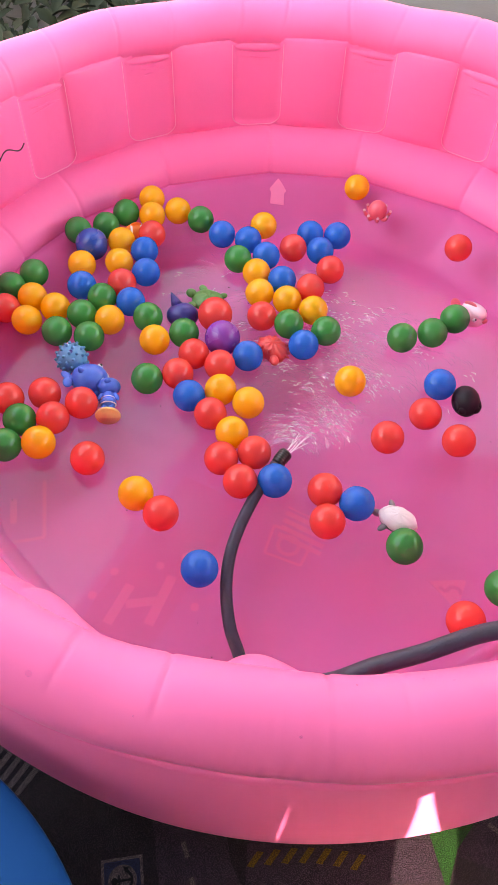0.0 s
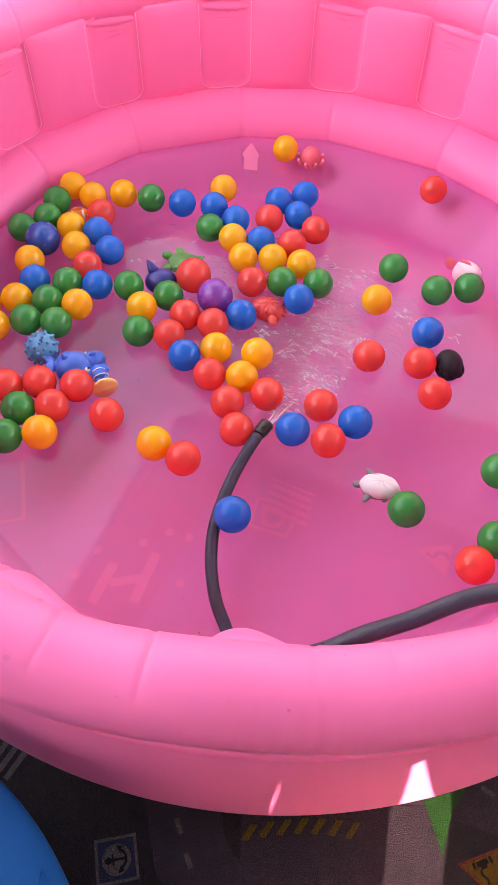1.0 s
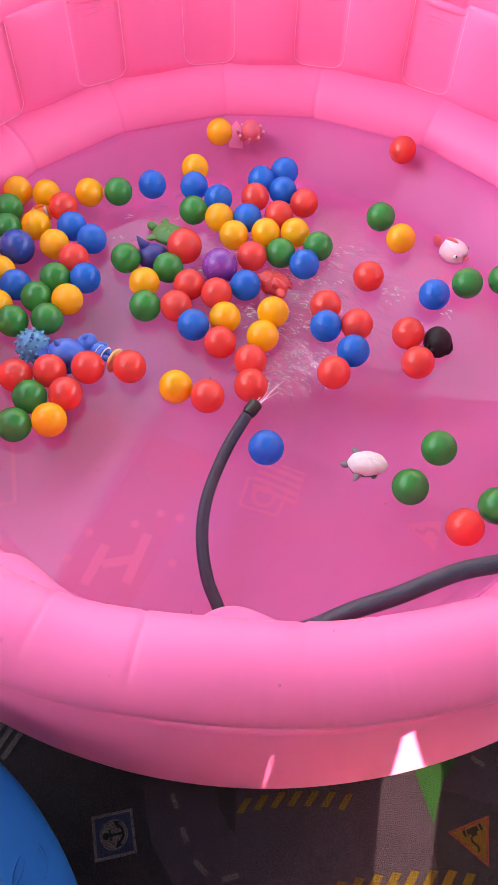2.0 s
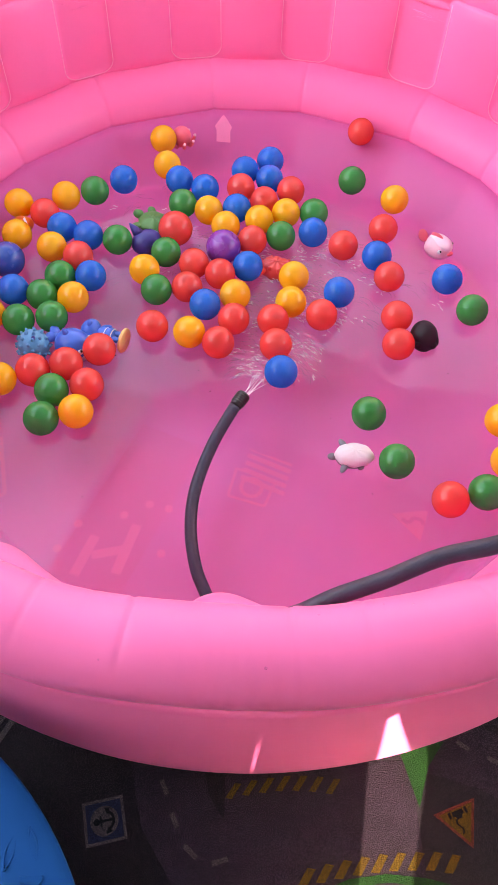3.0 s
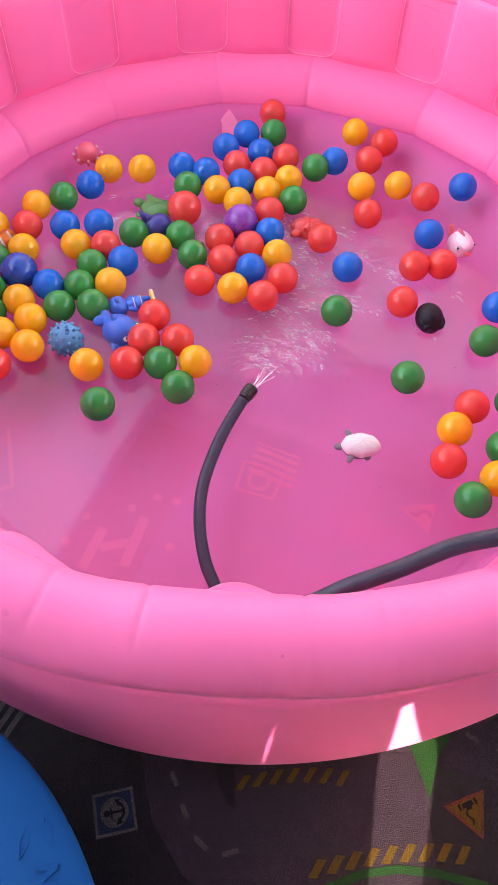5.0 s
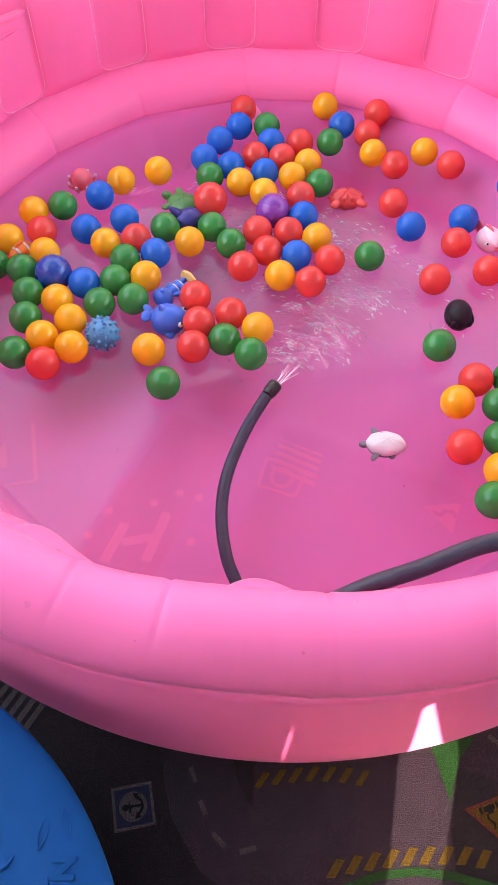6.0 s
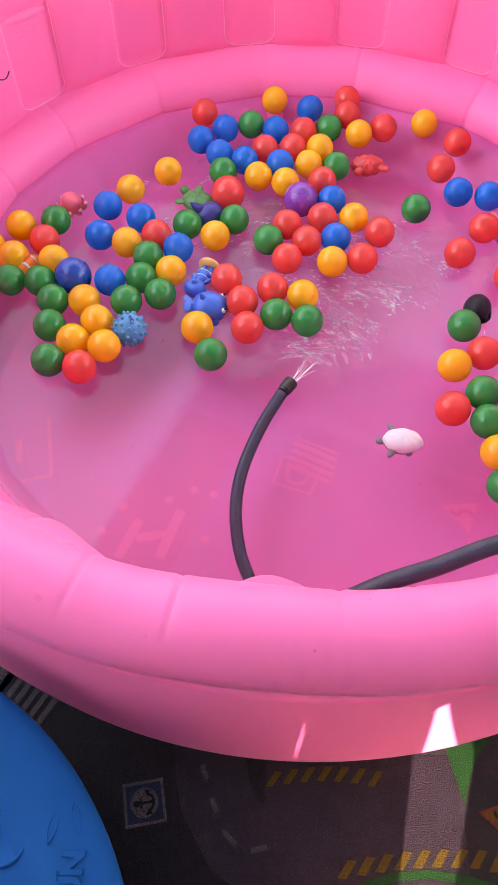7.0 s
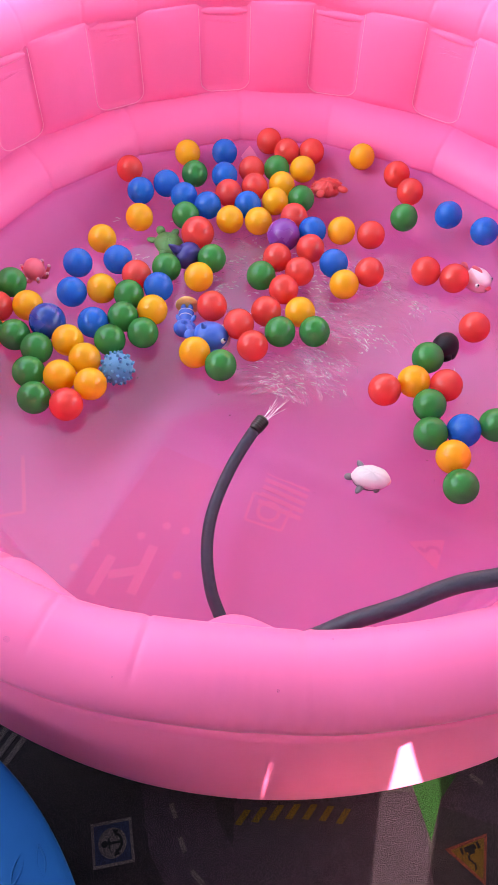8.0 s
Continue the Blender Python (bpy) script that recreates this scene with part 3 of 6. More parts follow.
def droplets():
    rnd = random.Random(5)
    vs, fs = [], []
    for k in range(30):
        a = math.radians(rnd.uniform(-125, -50))
        b = math.radians(rnd.uniform(35, 150))
        s = 0.0014 + 0.0028 * rnd.random() ** 3
        r, z = 0.92 + 0.0615 * math.cos(b), 0.476 + 0.0625 * math.sin(b)
        m = pose(CX + r * math.cos(a), CY + r * math.sin(a), z, 0, math.degrees(math.pi / 2 - b), math.degrees(a))
        v, f = blob(s, s * rnd.uniform(0.7, 1.3), s * 0.45, m, None, 10, 6)
        o = len(vs)
        vs += v
        fs += [tuple(i + o for i in q) for q in f]
    tagged(part("water_drops", mesh_of("water_drops", vs, fs, drop_mat)), "clear water drops on the pool rim", "drops", kind="stuff")


droplets()

# ---- water ----
WZ = 0.12
JET = Vector((0.14, 0.985))
FLOW = Vector((0.42, 0.91)).normalized()


def ripple(x, y):
    d = Vector((x, y)) - JET
    f, s = d.dot(FLOW), d.x * FLOW.y - d.y * FLOW.x
    spread = 0.05 + 0.42 * max(f, 0)
    fan = smooth01(-0.02, 0.06, f) * math.exp(-(s / spread) ** 2) * math.exp(-max(f - 0.12, 0) * 5.0)
    bend = f + 0.9 * s * s / (0.1 + abs(f)) + 0.02 * noise.noise((x * 14, y * 14, 4.4))
    h = fan * 0.0014 * math.sin(bend * 260) + fan * 0.0016 * noise.noise((x * 55, y * 55, 0.4))
    far = math.exp(-((x - 0.33) ** 2 + (y - 1.35) ** 2) / 0.07)
    h += far * 0.0011 * noise.noise((x * 38 + 4, y * 60, 2.0)) + 0.00025 * noise.noise((x * 9, y * 9, 5.0))
    return h


def water():
    n, R = 300, 0.83
    ids, vs, fs = {}, [], []
    step = 2 * R / n
    for i in range(n + 1):
        for j in range(n + 1):
            x, y = -R + i * step, -R + j * step
            if x * x + y * y < R * R:
                ids[i, j] = len(vs)
                vs.append((x + CX, y + CY, WZ + ripple(x + CX, y + CY)))
    for i, j in ids:
        q = [(i, j), (i + 1, j), (i + 1, j + 1), (i, j + 1)]
        if all(k in ids for k in q):
            fs.append(tuple(ids[k] for k in q))
    tagged(part("water", mesh_of("water", vs, fs, water_mat)), kind="structure")


water()


def jet():
    ob = thing("water_jet", "clear water streaming from the hose, with pale glints painted on its ripples", "water", pose(JET.x, JET.y, WZ, 0, 0, math.degrees(math.atan2(FLOW.y, FLOW.x))))
    rn = random.Random(21)
    strands = []
    for k in range(12):
        w, e, h, d = rn.uniform(-0.006, 0.006), rn.uniform(0.0, 0.045), rn.uniform(-0.002, 0.002), rn.uniform(-0.005, 0.005)
        strands.append(tube([(-0.014, w, 0.028 + h), (0.0, w * 1.1, 0.022 + h), (0.016 + e * 0.5, w * 1.6 + d * 0.4, 0.01 + h), (0.036 + e, w * 2.6 + d, -0.001)], rn.uniform(0.0005, 0.0012), 6, 4, lambda u: 1 - 0.6 * u))
    part("stream", mesh_of("stream", *joined(*strands)[:2], froth_glint_mat), ob)
    rnd = random.Random(8)
    out = []
    # pale strips drifting on the ripples, painted in place of mirrored sky
    for k in range(370):
        soft = k % 12 == 0
        core = rnd.uniform(0.006, 0.03) if k % 3 else rnd.uniform(0.03, 0.07)
        vs, fs = [], []
        for arc in range(1 if soft else 4):
            R = core + rnd.uniform(0.004, 0.009) * arc
            span = min(4.5, (rnd.uniform(0.016, 0.045) if k % 5 not in (1, 3) else rnd.uniform(0.004, 0.016)) / R)
            wide, n = (rnd.uniform(0.005, 0.01) if soft else rnd.uniform(0.0005, 0.0017)), 12
            mid = rnd.uniform(-0.6, 0.6)
            for i in range(n + 1):
                u = (i / n * 2 - 1) * (-1) ** arc
                a = mid + u * span / 2
                w = wide * (1 - u * u) * (0.7 + 0.5 * noise.noise((k, u * 3, arc))) + 0.00012
                wob = 0.0035 * noise.noise((u * 1.7, k * 1.7, arc * 3.1)) + 0.0014 * noise.noise((u * 5, k * 2.3, arc))
                for rr, zz in ((-w, 0), (0, 0.0012 * (1 - u * u)), (w, 0)):
                    vs.append(((R + rr + wob) * math.cos(a) - core, (R + rr + wob) * math.sin(a), 0.0009 + zz))
        for i in range(len(vs) // 3 - 1):
            for j in range(2):
                fs.append((3 * i + 1 + j, 3 * i + 4 + j, 3 * i + 3 + j, 3 * i + j))
        c = part("ripple", mesh_of("ripple", vs, fs, froth_glint_mat if k % 5 in (1, 3) and not soft else glint_soft), ob)
        f0 = 0.025 + 0.5 * rnd.random() ** 1.2
        s0 = (rnd.gauss(0, 0.36) + 0.2 * math.sin(40 * f0)) * (0.06 + 0.55 * f0)
        if k >= 300:                                    # painted glints on the water among the floating toys
            f0, s0 = rnd.gauss(0.33, 0.07), rnd.gauss(0.24, 0.1)
        out.append((c, f0, s0, rnd.uniform(-0.45, 0.45), rnd.random()))
    return out


GLINTS = jet()


def specks():
    rnd = random.Random(3)
    vs, fs = [], []
    for k in range(48):
        a, r = rnd.uniform(0, math.tau), 0.72 * math.sqrt(rnd.random())
        s = 0.0008 + 0.0015 * rnd.random() ** 3
        v, f = blob(s, s * 1.6, s * 0.6, pose(CX + r * math.cos(a), CY + r * math.sin(a), 0.0145, 0, 0, rnd.uniform(0, 180)), None, 6, 4)
        o = len(vs)
        vs += v
        fs += [tuple(i + o for i in q) for q in f]
    tagged(part("grit", mesh_of("grit", vs, fs, speck_mat)), "dark grit scattered over the pool floor", "grit", kind="stuff")


specks()


# ---- hose ----
def hose():
    ob = thing("garden_hose", "grey rubber garden hose hanging into the pool", "hose")
    pts = [(1.3, 0.62, 0.02), (1.2, 0.6, 0.25), (1.08, 0.58, 0.46), (0.94, 0.56, 0.57), (0.78, 0.54, 0.585), (0.6, 0.495, 0.562), (0.452, 0.455, 0.53), (0.375, 0.446, 0.505), (0.304, 0.427, 0.475), (0.246, 0.415, 0.45), (0.2, 0.408, 0.41), (0.17, 0.44, 0.3),
           (0.105, 0.485, 0.16), (0.085, 0.49, 0.075), (0.066, 0.562, 0.07), (0.043, 0.617, 0.085), (0.031, 0.693, 0.1), (0.038, 0.773, 0.112), (0.07, 0.864, 0.13), (0.112, 0.94, 0.15)]
    part("hose_tube", mesh_of("hose_tube", *tube(pts, 0.0119, 16, 8), hose_rubber), ob)
    axis = Vector((0.025, 0.036, 0.006)).normalized()
    m = look((0.1035, 0.927, 0.1475), Vector((0.1035, 0.927, 0.1475)) - axis)
    prof = [(0.0122, 0.018), (0.0128, 0.019), (0.0128, 0.022)]
    for k in range(5):
        z = 0.024 + 0.005 * k
        prof += [(0.0132, z), (0.0147, z + 0.0015), (0.0147, z + 0.003), (0.0132, z + 0.0045)]
    prof += [(0.0132, 0.05), (0.0098, 0.05), (0.009, 0.044)]
    part("connector", mesh_of("connector", *lathe(prof, 28), black_plastic), ob, "black threaded hose connector", m)


hose()


# ---- blue play table ----
def table():
    ob = thing("play_table", "round blue moulded plastic play table beside the pool", "table", pose(-0.476, -0.109, 0))
    prof = [(0.37, 0.0), (0.385, 0.012), (0.4, 0.2), (0.415, 0.3), (0.432, 0.325), (0.447, 0.335), (0.4534, 0.35), (0.452, 0.359), (0.446, 0.364), (0.436, 0.367), (0.42, 0.3685), (0.394, 0.3665), (0.383, 0.362), (0.373, 0.354), (0.363, 0.347), (0.35, 0.344), (0.287, 0.343), (0.284, 0.341), (0.28, 0.341), (0.1, 0.34), (0.004, 0.34)]
    part("table_body", mesh_of("table_body", *lathe(prof, 128), blue_plastic), ob)
    ringp = [(0.0275, 0.0), (0.029, 0.0025), (0.0305, 0.003), (0.032, 0.0025), (0.0335, 0.0)]
    part("cup_ring", mesh_of("cup_ring", *lathe(ringp + [(0.0335, -0.004), (0.0275, -0.004)], 40), blue_plastic), ob, "", pose(0.262, 0.226, 0.344))
    dg = bpy.context.evaluated_depsgraph_get()
    cu = bpy.data.curves.new("letters", "FONT")
    cu.body, cu.size, cu.extrude, cu.bevel_depth, cu.bevel_resolution, cu.offset = "UN", 0.034, 0.0012, 0.0011, 2, 0.0008
    tmp = bpy.data.objects.new("letters", cu)
    scene.collection.objects.link(tmp)
    dg.update()
    me = bpy.data.meshes.new_from_object(tmp.evaluated_get(dg))
    bpy.data.objects.remove(tmp)
    me.materials.clear()
    me.materials.append(blue_plastic)
    part("raised_letters", me, ob, "raised moulded letters", pose(0.368, 0.164, 0.3685, 0, 0, 91))
    for k, (x, y, turn, s) in enumerate(((0.352, 0.247, 20, 0.62), (0.326, 0.238, -10, 0.66), (0.345, 0.182, 35, 0.4))):
        leaf = [(0.022 * s * math.sin(math.pi * u) * 0.35 * sgn, 0.03 * s * (u * 2 - 1), 0) for sgn in (1, -1) for u in ([i / 8 for i in range(9)] if sgn == 1 else [1 - i / 8 for i in range(9)])]
        part("leaf_relief", mesh_of("leaf_relief", *tube(leaf, 0.0011, 6, 2), blue_plastic), ob, "", pose(x, y, 0.3672, 0, 0, turn))


table()


# ---- floating toys ----
def toy(name, label, body):
    return thing(name, label, "toy", None, "bath toys")


def spiky():
    ob = toy("spiky_ball", "light blue rubber ball with knobs floating on the water", 0)
    part("ball_body", mesh_of("ball_body", *blob(0.034, 0.034, 0.034, None, None, 32, 20), sky_rubber), ob)
    knob = mesh_of("knob", *lathe([(0.0042, -0.001), (0.0036, 0.002), (0.003, 0.0045), (0.0018, 0.0058), (0.0004, 0.0062)], 10), sky_rubber)
    n = 58
    for k in range(n):
        z = 1 - 2 * (k + 0.5) / n
        a = k * 2.39996
        d = Vector((math.sqrt(1 - z * z) * math.cos(a), math.sqrt(1 - z * z) * math.sin(a), z))
        m = Matrix.Translation(d * 0.0335) @ d.to_track_quat("Z", "Y").to_matrix().to_4x4()
        part("knob", knob, ob, "", m)
    part("air_hole", mesh_of("air_hole", *lathe([(0.0045, 0), (0.0045, 0.0012), (0.003, 0.0016), (0.0028, 0.0004)], 16), navy_rubber), ob, "", Matrix.Translation((0.004, -0.01, 0.0325)) @ pose(0, 0, 0, 16, 8))
    return ob


def eyes(ob, spots, r):
    for x, y, z in spots:
        e = part("eye", mesh_of("eye", *blob(r, r, r, None, None, 12, 8), white_rubber), ob, "", pose(x, y, z))
        part("pupil", mesh_of("pupil", *blob(r * 0.55, r * 0.55, r * 0.55, None, None, 10, 6), black_rubber), e, "", pose(r * 0.45 * (1 if x > 0 else -1), 0, r * 0.55))


def whale():
    ob = toy("toy_whale", "royal blue rubber whale floating on the water", 0)
    part("body", mesh_of("body", *blob(0.036, 0.029, 0.027, None, lambda v: 1 - 0.2 * max(0, -v[0]) ** 3, 28, 16), royal_rubber), ob)
    part("back_fin", mesh_of("back_fin", *lathe([(0.007, -0.004), (0.005, 0.004), (0.0025, 0.009), (0.0006, 0.012)], 14), royal_rubber), ob, "", pose(-0.008, 0, 0.024, 0, -20, 0))
    stem = [(-0.022, 0, 0.004), (-0.029, 0, 0.008), (-0.034, 0, 0.012)]
    part("tail", mesh_of("tail", *joined(tube(stem, 0.012, 12, 4, lambda u: 1 - 0.55 * u), blob(0.009, 0.012, 0.004, pose(-0.035, 0.008, 0.013, 0, 30, 25)), blob(0.009, 0.012, 0.004, pose(-0.035, -0.008, 0.013, 0, 30, -25)))[:2], royal_rubber), ob)
    for s in (-1, 1):
        part("flipper", mesh_of("flipper", *blob(0.009, 0.013, 0.003, pose(0.008, s * 0.025, -0.004, s * -20, 0, s * -20)), royal_rubber), ob)
    part("belly", mesh_of("belly", *blob(0.026, 0.023, 0.019, pose(0.0125, 0, -0.006)), white_rubber), ob)
    eyes(ob, ((0.026, 0.0175, 0.009), (0.026, -0.0175, 0.009)), 0.0048)
    return ob


def figure():
    """A small moulded figure on a round base: one plain shape, lying along its x axis, head at the origin."""
    pieces = [(*blob(0.021, 0.026, 0.022), 0), (*blob(0.006, 0.008, 0.007, pose(0.0, 0.0, 0.021)), 0),
              (*blob(0.02, 0.015, 0.013, pose(0.034, 0, 0)), 0), (*blob(0.012, 0.0185, 0.0145, pose(0.046, 0, 0)), 0),
              (*blob(0.012, 0.0055, 0.0055, pose(0.03, 0.017, 0.002, 0, 0, 25)), 0), (*blob(0.012, 0.0055, 0.0055, pose(0.03, -0.017, 0.002, 0, 0, -25)), 0),
              (*blob(0.015, 0.007, 0.007, pose(0.062, 0.008, 0)), 0), (*blob(0.015, 0.007, 0.007, pose(0.062, -0.008, 0)), 0)]
    v, f = lathe([(0.026, -0.003), (0.028, 0), (0.026, 0.004)], 28)
    m = pose(0.078, 0, -0.004, 0, 90, 0)
    pieces.append(([tuple(m @ Vector(p)) for p in v], f, 1))
    for x in (0.036, 0.052):
        v, f = lathe([(0.0155, -0.001), (0.0164, 0), (0.0155, 0.001)], 20)
        m = pose(x, 0, 0, 0, 90, 0)
        pieces.append(([tuple(m @ Vector((p[0] * 0.86, p[1] * (1.0 if x < 0.05 else 1.13), p[2]))) for p in v], f, 2))
    v, f, ix = joined(*pieces)
    return thing("toy_figure", "small blue rubber figure on a cream round base", "toy", None, "bath toys", "", mesh_of("toy_figure", v, f, [royal_rubber, cream_rubber, white_rubber], True, ix))


def crab():
    ob = toy("toy_crab", "red rubber crab floating on the water", 0)
    part("shell", mesh_of("shell", *blob(0.03, 0.024, 0.017, None, lambda v: 1 + 0.05 * math.cos(9 * math.atan2(v[1], v[0])), 40, 12), red_rubber), ob)
    for s in (-1, 1):
        part("claw", mesh_of("claw", *blob(0.011, 0.008, 0.006, pose(s * 0.024, 0.022, 0.006, 0, 0, s * 40)), red_rubber), ob)
        for k in range(4):
            part("leg", mesh_of("leg", *blob(0.008, 0.003, 0.003, pose(s * (0.027 - 0.004 * k), -0.003 - 0.006 * k, 0.002, 0, s * 15, s * (-10 - 22 * k))), red_rubber), ob)
    for s in (-1, 1):
        part("eye_stalk", mesh_of("eye_stalk", *blob(0.0035, 0.0035, 0.006, pose(s * 0.008, 0.017, 0.011)), red_rubber), ob)
    return ob


def green_turtle():
    ob = toy("toy_turtle", "green rubber turtle floating among the balls", 0)
    part("shell", mesh_of("shell", *blob(0.033, 0.028, 0.014, None, lambda v: 1 + 0.03 * math.cos(6 * math.atan2(v[1], v[0])), 36, 12), green_rubber), ob)
    for s in (-1, 1):
        part("flipper", mesh_of("flipper", *blob(0.012, 0.008, 0.004, pose(0.022, s * 0.025, 0.002, 0, 0, s * 45)), green_rubber), ob)
        part("flipper", mesh_of("flipper", *blob(0.009, 0.007, 0.004, pose(-0.022, s * 0.023, 0.002, 0, 0, s * 130)), green_rubber), ob)
    part("head", mesh_of("head", *blob(0.011, 0.009, 0.009, pose(0.036, 0, 0.006)), green_rubber), ob)
    return ob


def navy_whale():
    ob = toy("toy_whale", "navy blue rubber whale with raised tail floating on the water", 0)
    part("body", mesh_of("body", *blob(0.033, 0.025, 0.024, None, lambda v: 1 - 0.15 * max(0, v[0]) ** 2, 28, 16), navy_rubber), ob)
    part("tail", mesh_of("tail", *lathe([(0.011, 0), (0.008, 0.01), (0.004, 0.02), (0.0008, 0.026)], 16), navy_rubber), ob, "", pose(-0.014, 0.013, 0.014, -32, -32, 0))
    part("flipper", mesh_of("flipper", *blob(0.009, 0.014, 0.003, pose(0.006, 0.024, -0.002, -20, 0, 0)), navy_rubber), ob)
    part("flipper", mesh_of("flipper", *blob(0.009, 0.014, 0.003, pose(0.006, -0.024, -0.002, 20, 0, 0)), navy_rubber), ob)
    return ob


def octopus():
    ob = toy("toy_octopus", "pink rubber octopus floating on the water", 0)
    part("head", mesh_of("head", *blob(0.026, 0.026, 0.028, pose(0, 0, 0.006), None, 28, 16), pink_rubber), ob)
    arm = mesh_of("arm", *tube([(0.018, 0, -0.008), (0.027, 0, -0.01), (0.033, 0, -0.004), (0.036, 0, 0.003)], 0.006, 10, 4, lambda u: 1 - 0.45 * u), pink_rubber)
    tip = mesh_of("arm_tip", *blob(0.004, 0.004, 0.004, pose(0.036, 0, 0.005)), pale_rubber)
    for k in range(8):
        a = part("arm", arm, ob, "", pose(0, 0, 0, 0, 0, k * 45))
        part("arm_tip", tip, a)
    return ob


def pale_fish():
    ob = toy("toy_fish", "white and pink rubber fish floating on the water", 0)
    part("body", mesh_of("body", *blob(0.034, 0.025, 0.024, None, lambda v: 1 - 0.3 * max(0, -v[0]) ** 3, 28, 16), pale_rubber), ob)
    part("back", mesh_of("back", *blob(0.029, 0.019, 0.015, pose(0.005, 0.002, 0.0115)), blush_rubber), ob)
    part("tail_fin", mesh_of("tail_fin", *blob(0.012, 0.004, 0.015, pose(-0.039, 0, 0.004)), pink_rubber), ob)
    part("top_fin", mesh_of("top_fin", *blob(0.015, 0.003, 0.008, pose(-0.006, 0, 0.023, 0, -10, 0)), pink_rubber), ob)
    part("mouth", mesh_of("mouth", *blob(0.005, 0.008, 0.003, pose(0.0345, 0, 0.003)), pink_rubber), ob)
    eyes(ob, ((0.02, -0.0195, 0.009), (0.02, 0.0195, 0.009)), 0.0044)
    return ob


def penguin():
    ob = toy("toy_penguin", "black rubber penguin floating face down on the water", 0)
    part("body", mesh_of("body", *blob(0.027, 0.034, 0.03, None, lambda v: 1 - 0.1 * max(0, v[1]), 28, 16), black_rubber), ob)
    for s in (-1, 1):
        part("flipper", mesh_of("flipper", *blob(0.006, 0.02, 0.011, pose(s * 0.021, -0.006, 0.001, 0, 0, s * 5)), black_rubber), ob)
        part("foot", mesh_of("foot", *blob(0.009, 0.007, 0.009, pose(s * 0.013, -0.026, 0.001)), black_rubber), ob)
    part("belly", mesh_of("belly", *blob(0.02, 0.028, 0.02, pose(0, 0, -0.0105)), pink_rubber), ob)
    return ob


def clownfish():
    ob = toy("toy_fish", "orange rubber fish with white stripes floating on the water", 0)
    part("body", mesh_of("body", *blob(0.034, 0.02, 0.022, None, None, 28, 16), orange_rubber), ob)
    for x, k in ((0.012, 0.94), (-0.012, 0.94)):
        v, f = lathe([(0.97, -0.13), (1.02, -0.08), (1.02, 0.08), (0.97, 0.13)], 28)
        part("stripe", mesh_of("stripe", [tuple(pose(x, 0, 0, 0, 90) @ Vector((p[0] * 0.022 * k, p[1] * 0.02 * k, p[2] * 0.025))) for p in v], f, white_rubber), ob)
    part("tail_fin", mesh_of("tail_fin", *blob(0.011, 0.004, 0.015, pose(-0.036, 0, 0)), orange_rubber), ob)
    part("top_fin", mesh_of("top_fin", *blob(0.014, 0.003, 0.008, pose(0, 0, 0.022)), orange_rubber), ob)
    return ob


def white_turtle():
    ob = toy("toy_turtle", "white-shelled grey rubber turtle floating on the water", 0)
    part("shell", mesh_of("shell", *blob(0.035, 0.0235, 0.018, pose(0.002, 0, 0.006), lambda v: 1 + 0.02 * math.cos(8 * math.atan2(v[1], v[0])), 36, 14), white_rubber), ob)
    for r in (0.010, 0.0175):
        ringv = [(r * 1.35 * math.cos(a), r * 0.9 * math.sin(a), 0.0235 - 14 * r * r) for a in [k * math.tau / 20 for k in range(21)]]
        part("shell_ring", mesh_of("shell_ring", *tube(ringv, 0.0005, 6, 2), white_rubber), ob)
    part("body", mesh_of("body", *blob(0.03, 0.022, 0.01, pose(0, 0, -0.004)), grey_rubber), ob)
    part("head", mesh_of("head", *blob(0.009, 0.009, 0.008, pose(0.031, 0.0, 0.0)), pale_rubber), ob)
    for s in (-1, 1):
        part("flipper", mesh_of("flipper", *blob(0.013, 0.006, 0.004, pose(-0.016, s * 0.023, 0.001 + 0.004 * (s > 0), 0, 0, s * -60)), grey_rubber), ob)
        part("flipper", mesh_of("flipper", *blob(0.007, 0.005, 0.003, pose(0.015, s * 0.019, -0.004, 0, 0, s * -50)), grey_rubber), ob)
    part("tail", mesh_of("tail", *blob(0.009, 0.007, 0.006, pose(-0.036, 0, 0.0)), grey_rubber), ob)
    return ob


TOYS = {"spiky": spiky(), "whale": whale(), "figure": figure(), "crab": crab(), "star": green_turtle(), "bird": navy_whale(), "octo": octopus(),
        "fish": pale_fish(), "peng": penguin(), "clown": clownfish(), "turtle": white_turtle()}


for key, size in (("crab", 1.35), ("star", 1.25), ("whale", 1.25), ("turtle", 1.1), ("fish", 1.15), ("bird", 1.25), ("peng", 1.12)):
    TOYS[key].scale = (size, size, size)


# ---- play balls ----
def ball_mesh(name, r, m):
    lat = [-90 + 7.5 * k for k in range(12)] + [-3, -1.2, -0.5, 0.5, 1.2, 3] + [7.5 + 7.5 * k for k in range(12)]
    prof = [(max(0.0003, r * math.cos(math.radians(a)) * (1 + 0.003 * (abs(a) < 0.8))), r * math.sin(math.radians(a))) for a in lat]
    return mesh_of(name, *lathe(prof, 36), m)


SMALL = {c: ball_mesh(c + "_ball", 0.035, BALL[c]) for c in ("red", "yellow", "green", "blue")}
LARGE = {c: ball_mesh("large_" + c + "_ball", 0.041, BALL[c]) for c in ("red", "purple", "navy")}


def ball(color, large=False):
    size = "large" if large else "small"
    return thing("play_ball", size + " glossy " + color + " plastic play ball floating on the water", "ball", None, "play balls in the pool", "", (LARGE if large else SMALL)[color])


def drift(z, tilt, turn, rows):
    """Rows for a ball that floats at height z and turns slowly as it drifts."""
    return [(t, pose(x, y, z, tilt, 0, turn + 7 * t)) for t, x, y in rows]


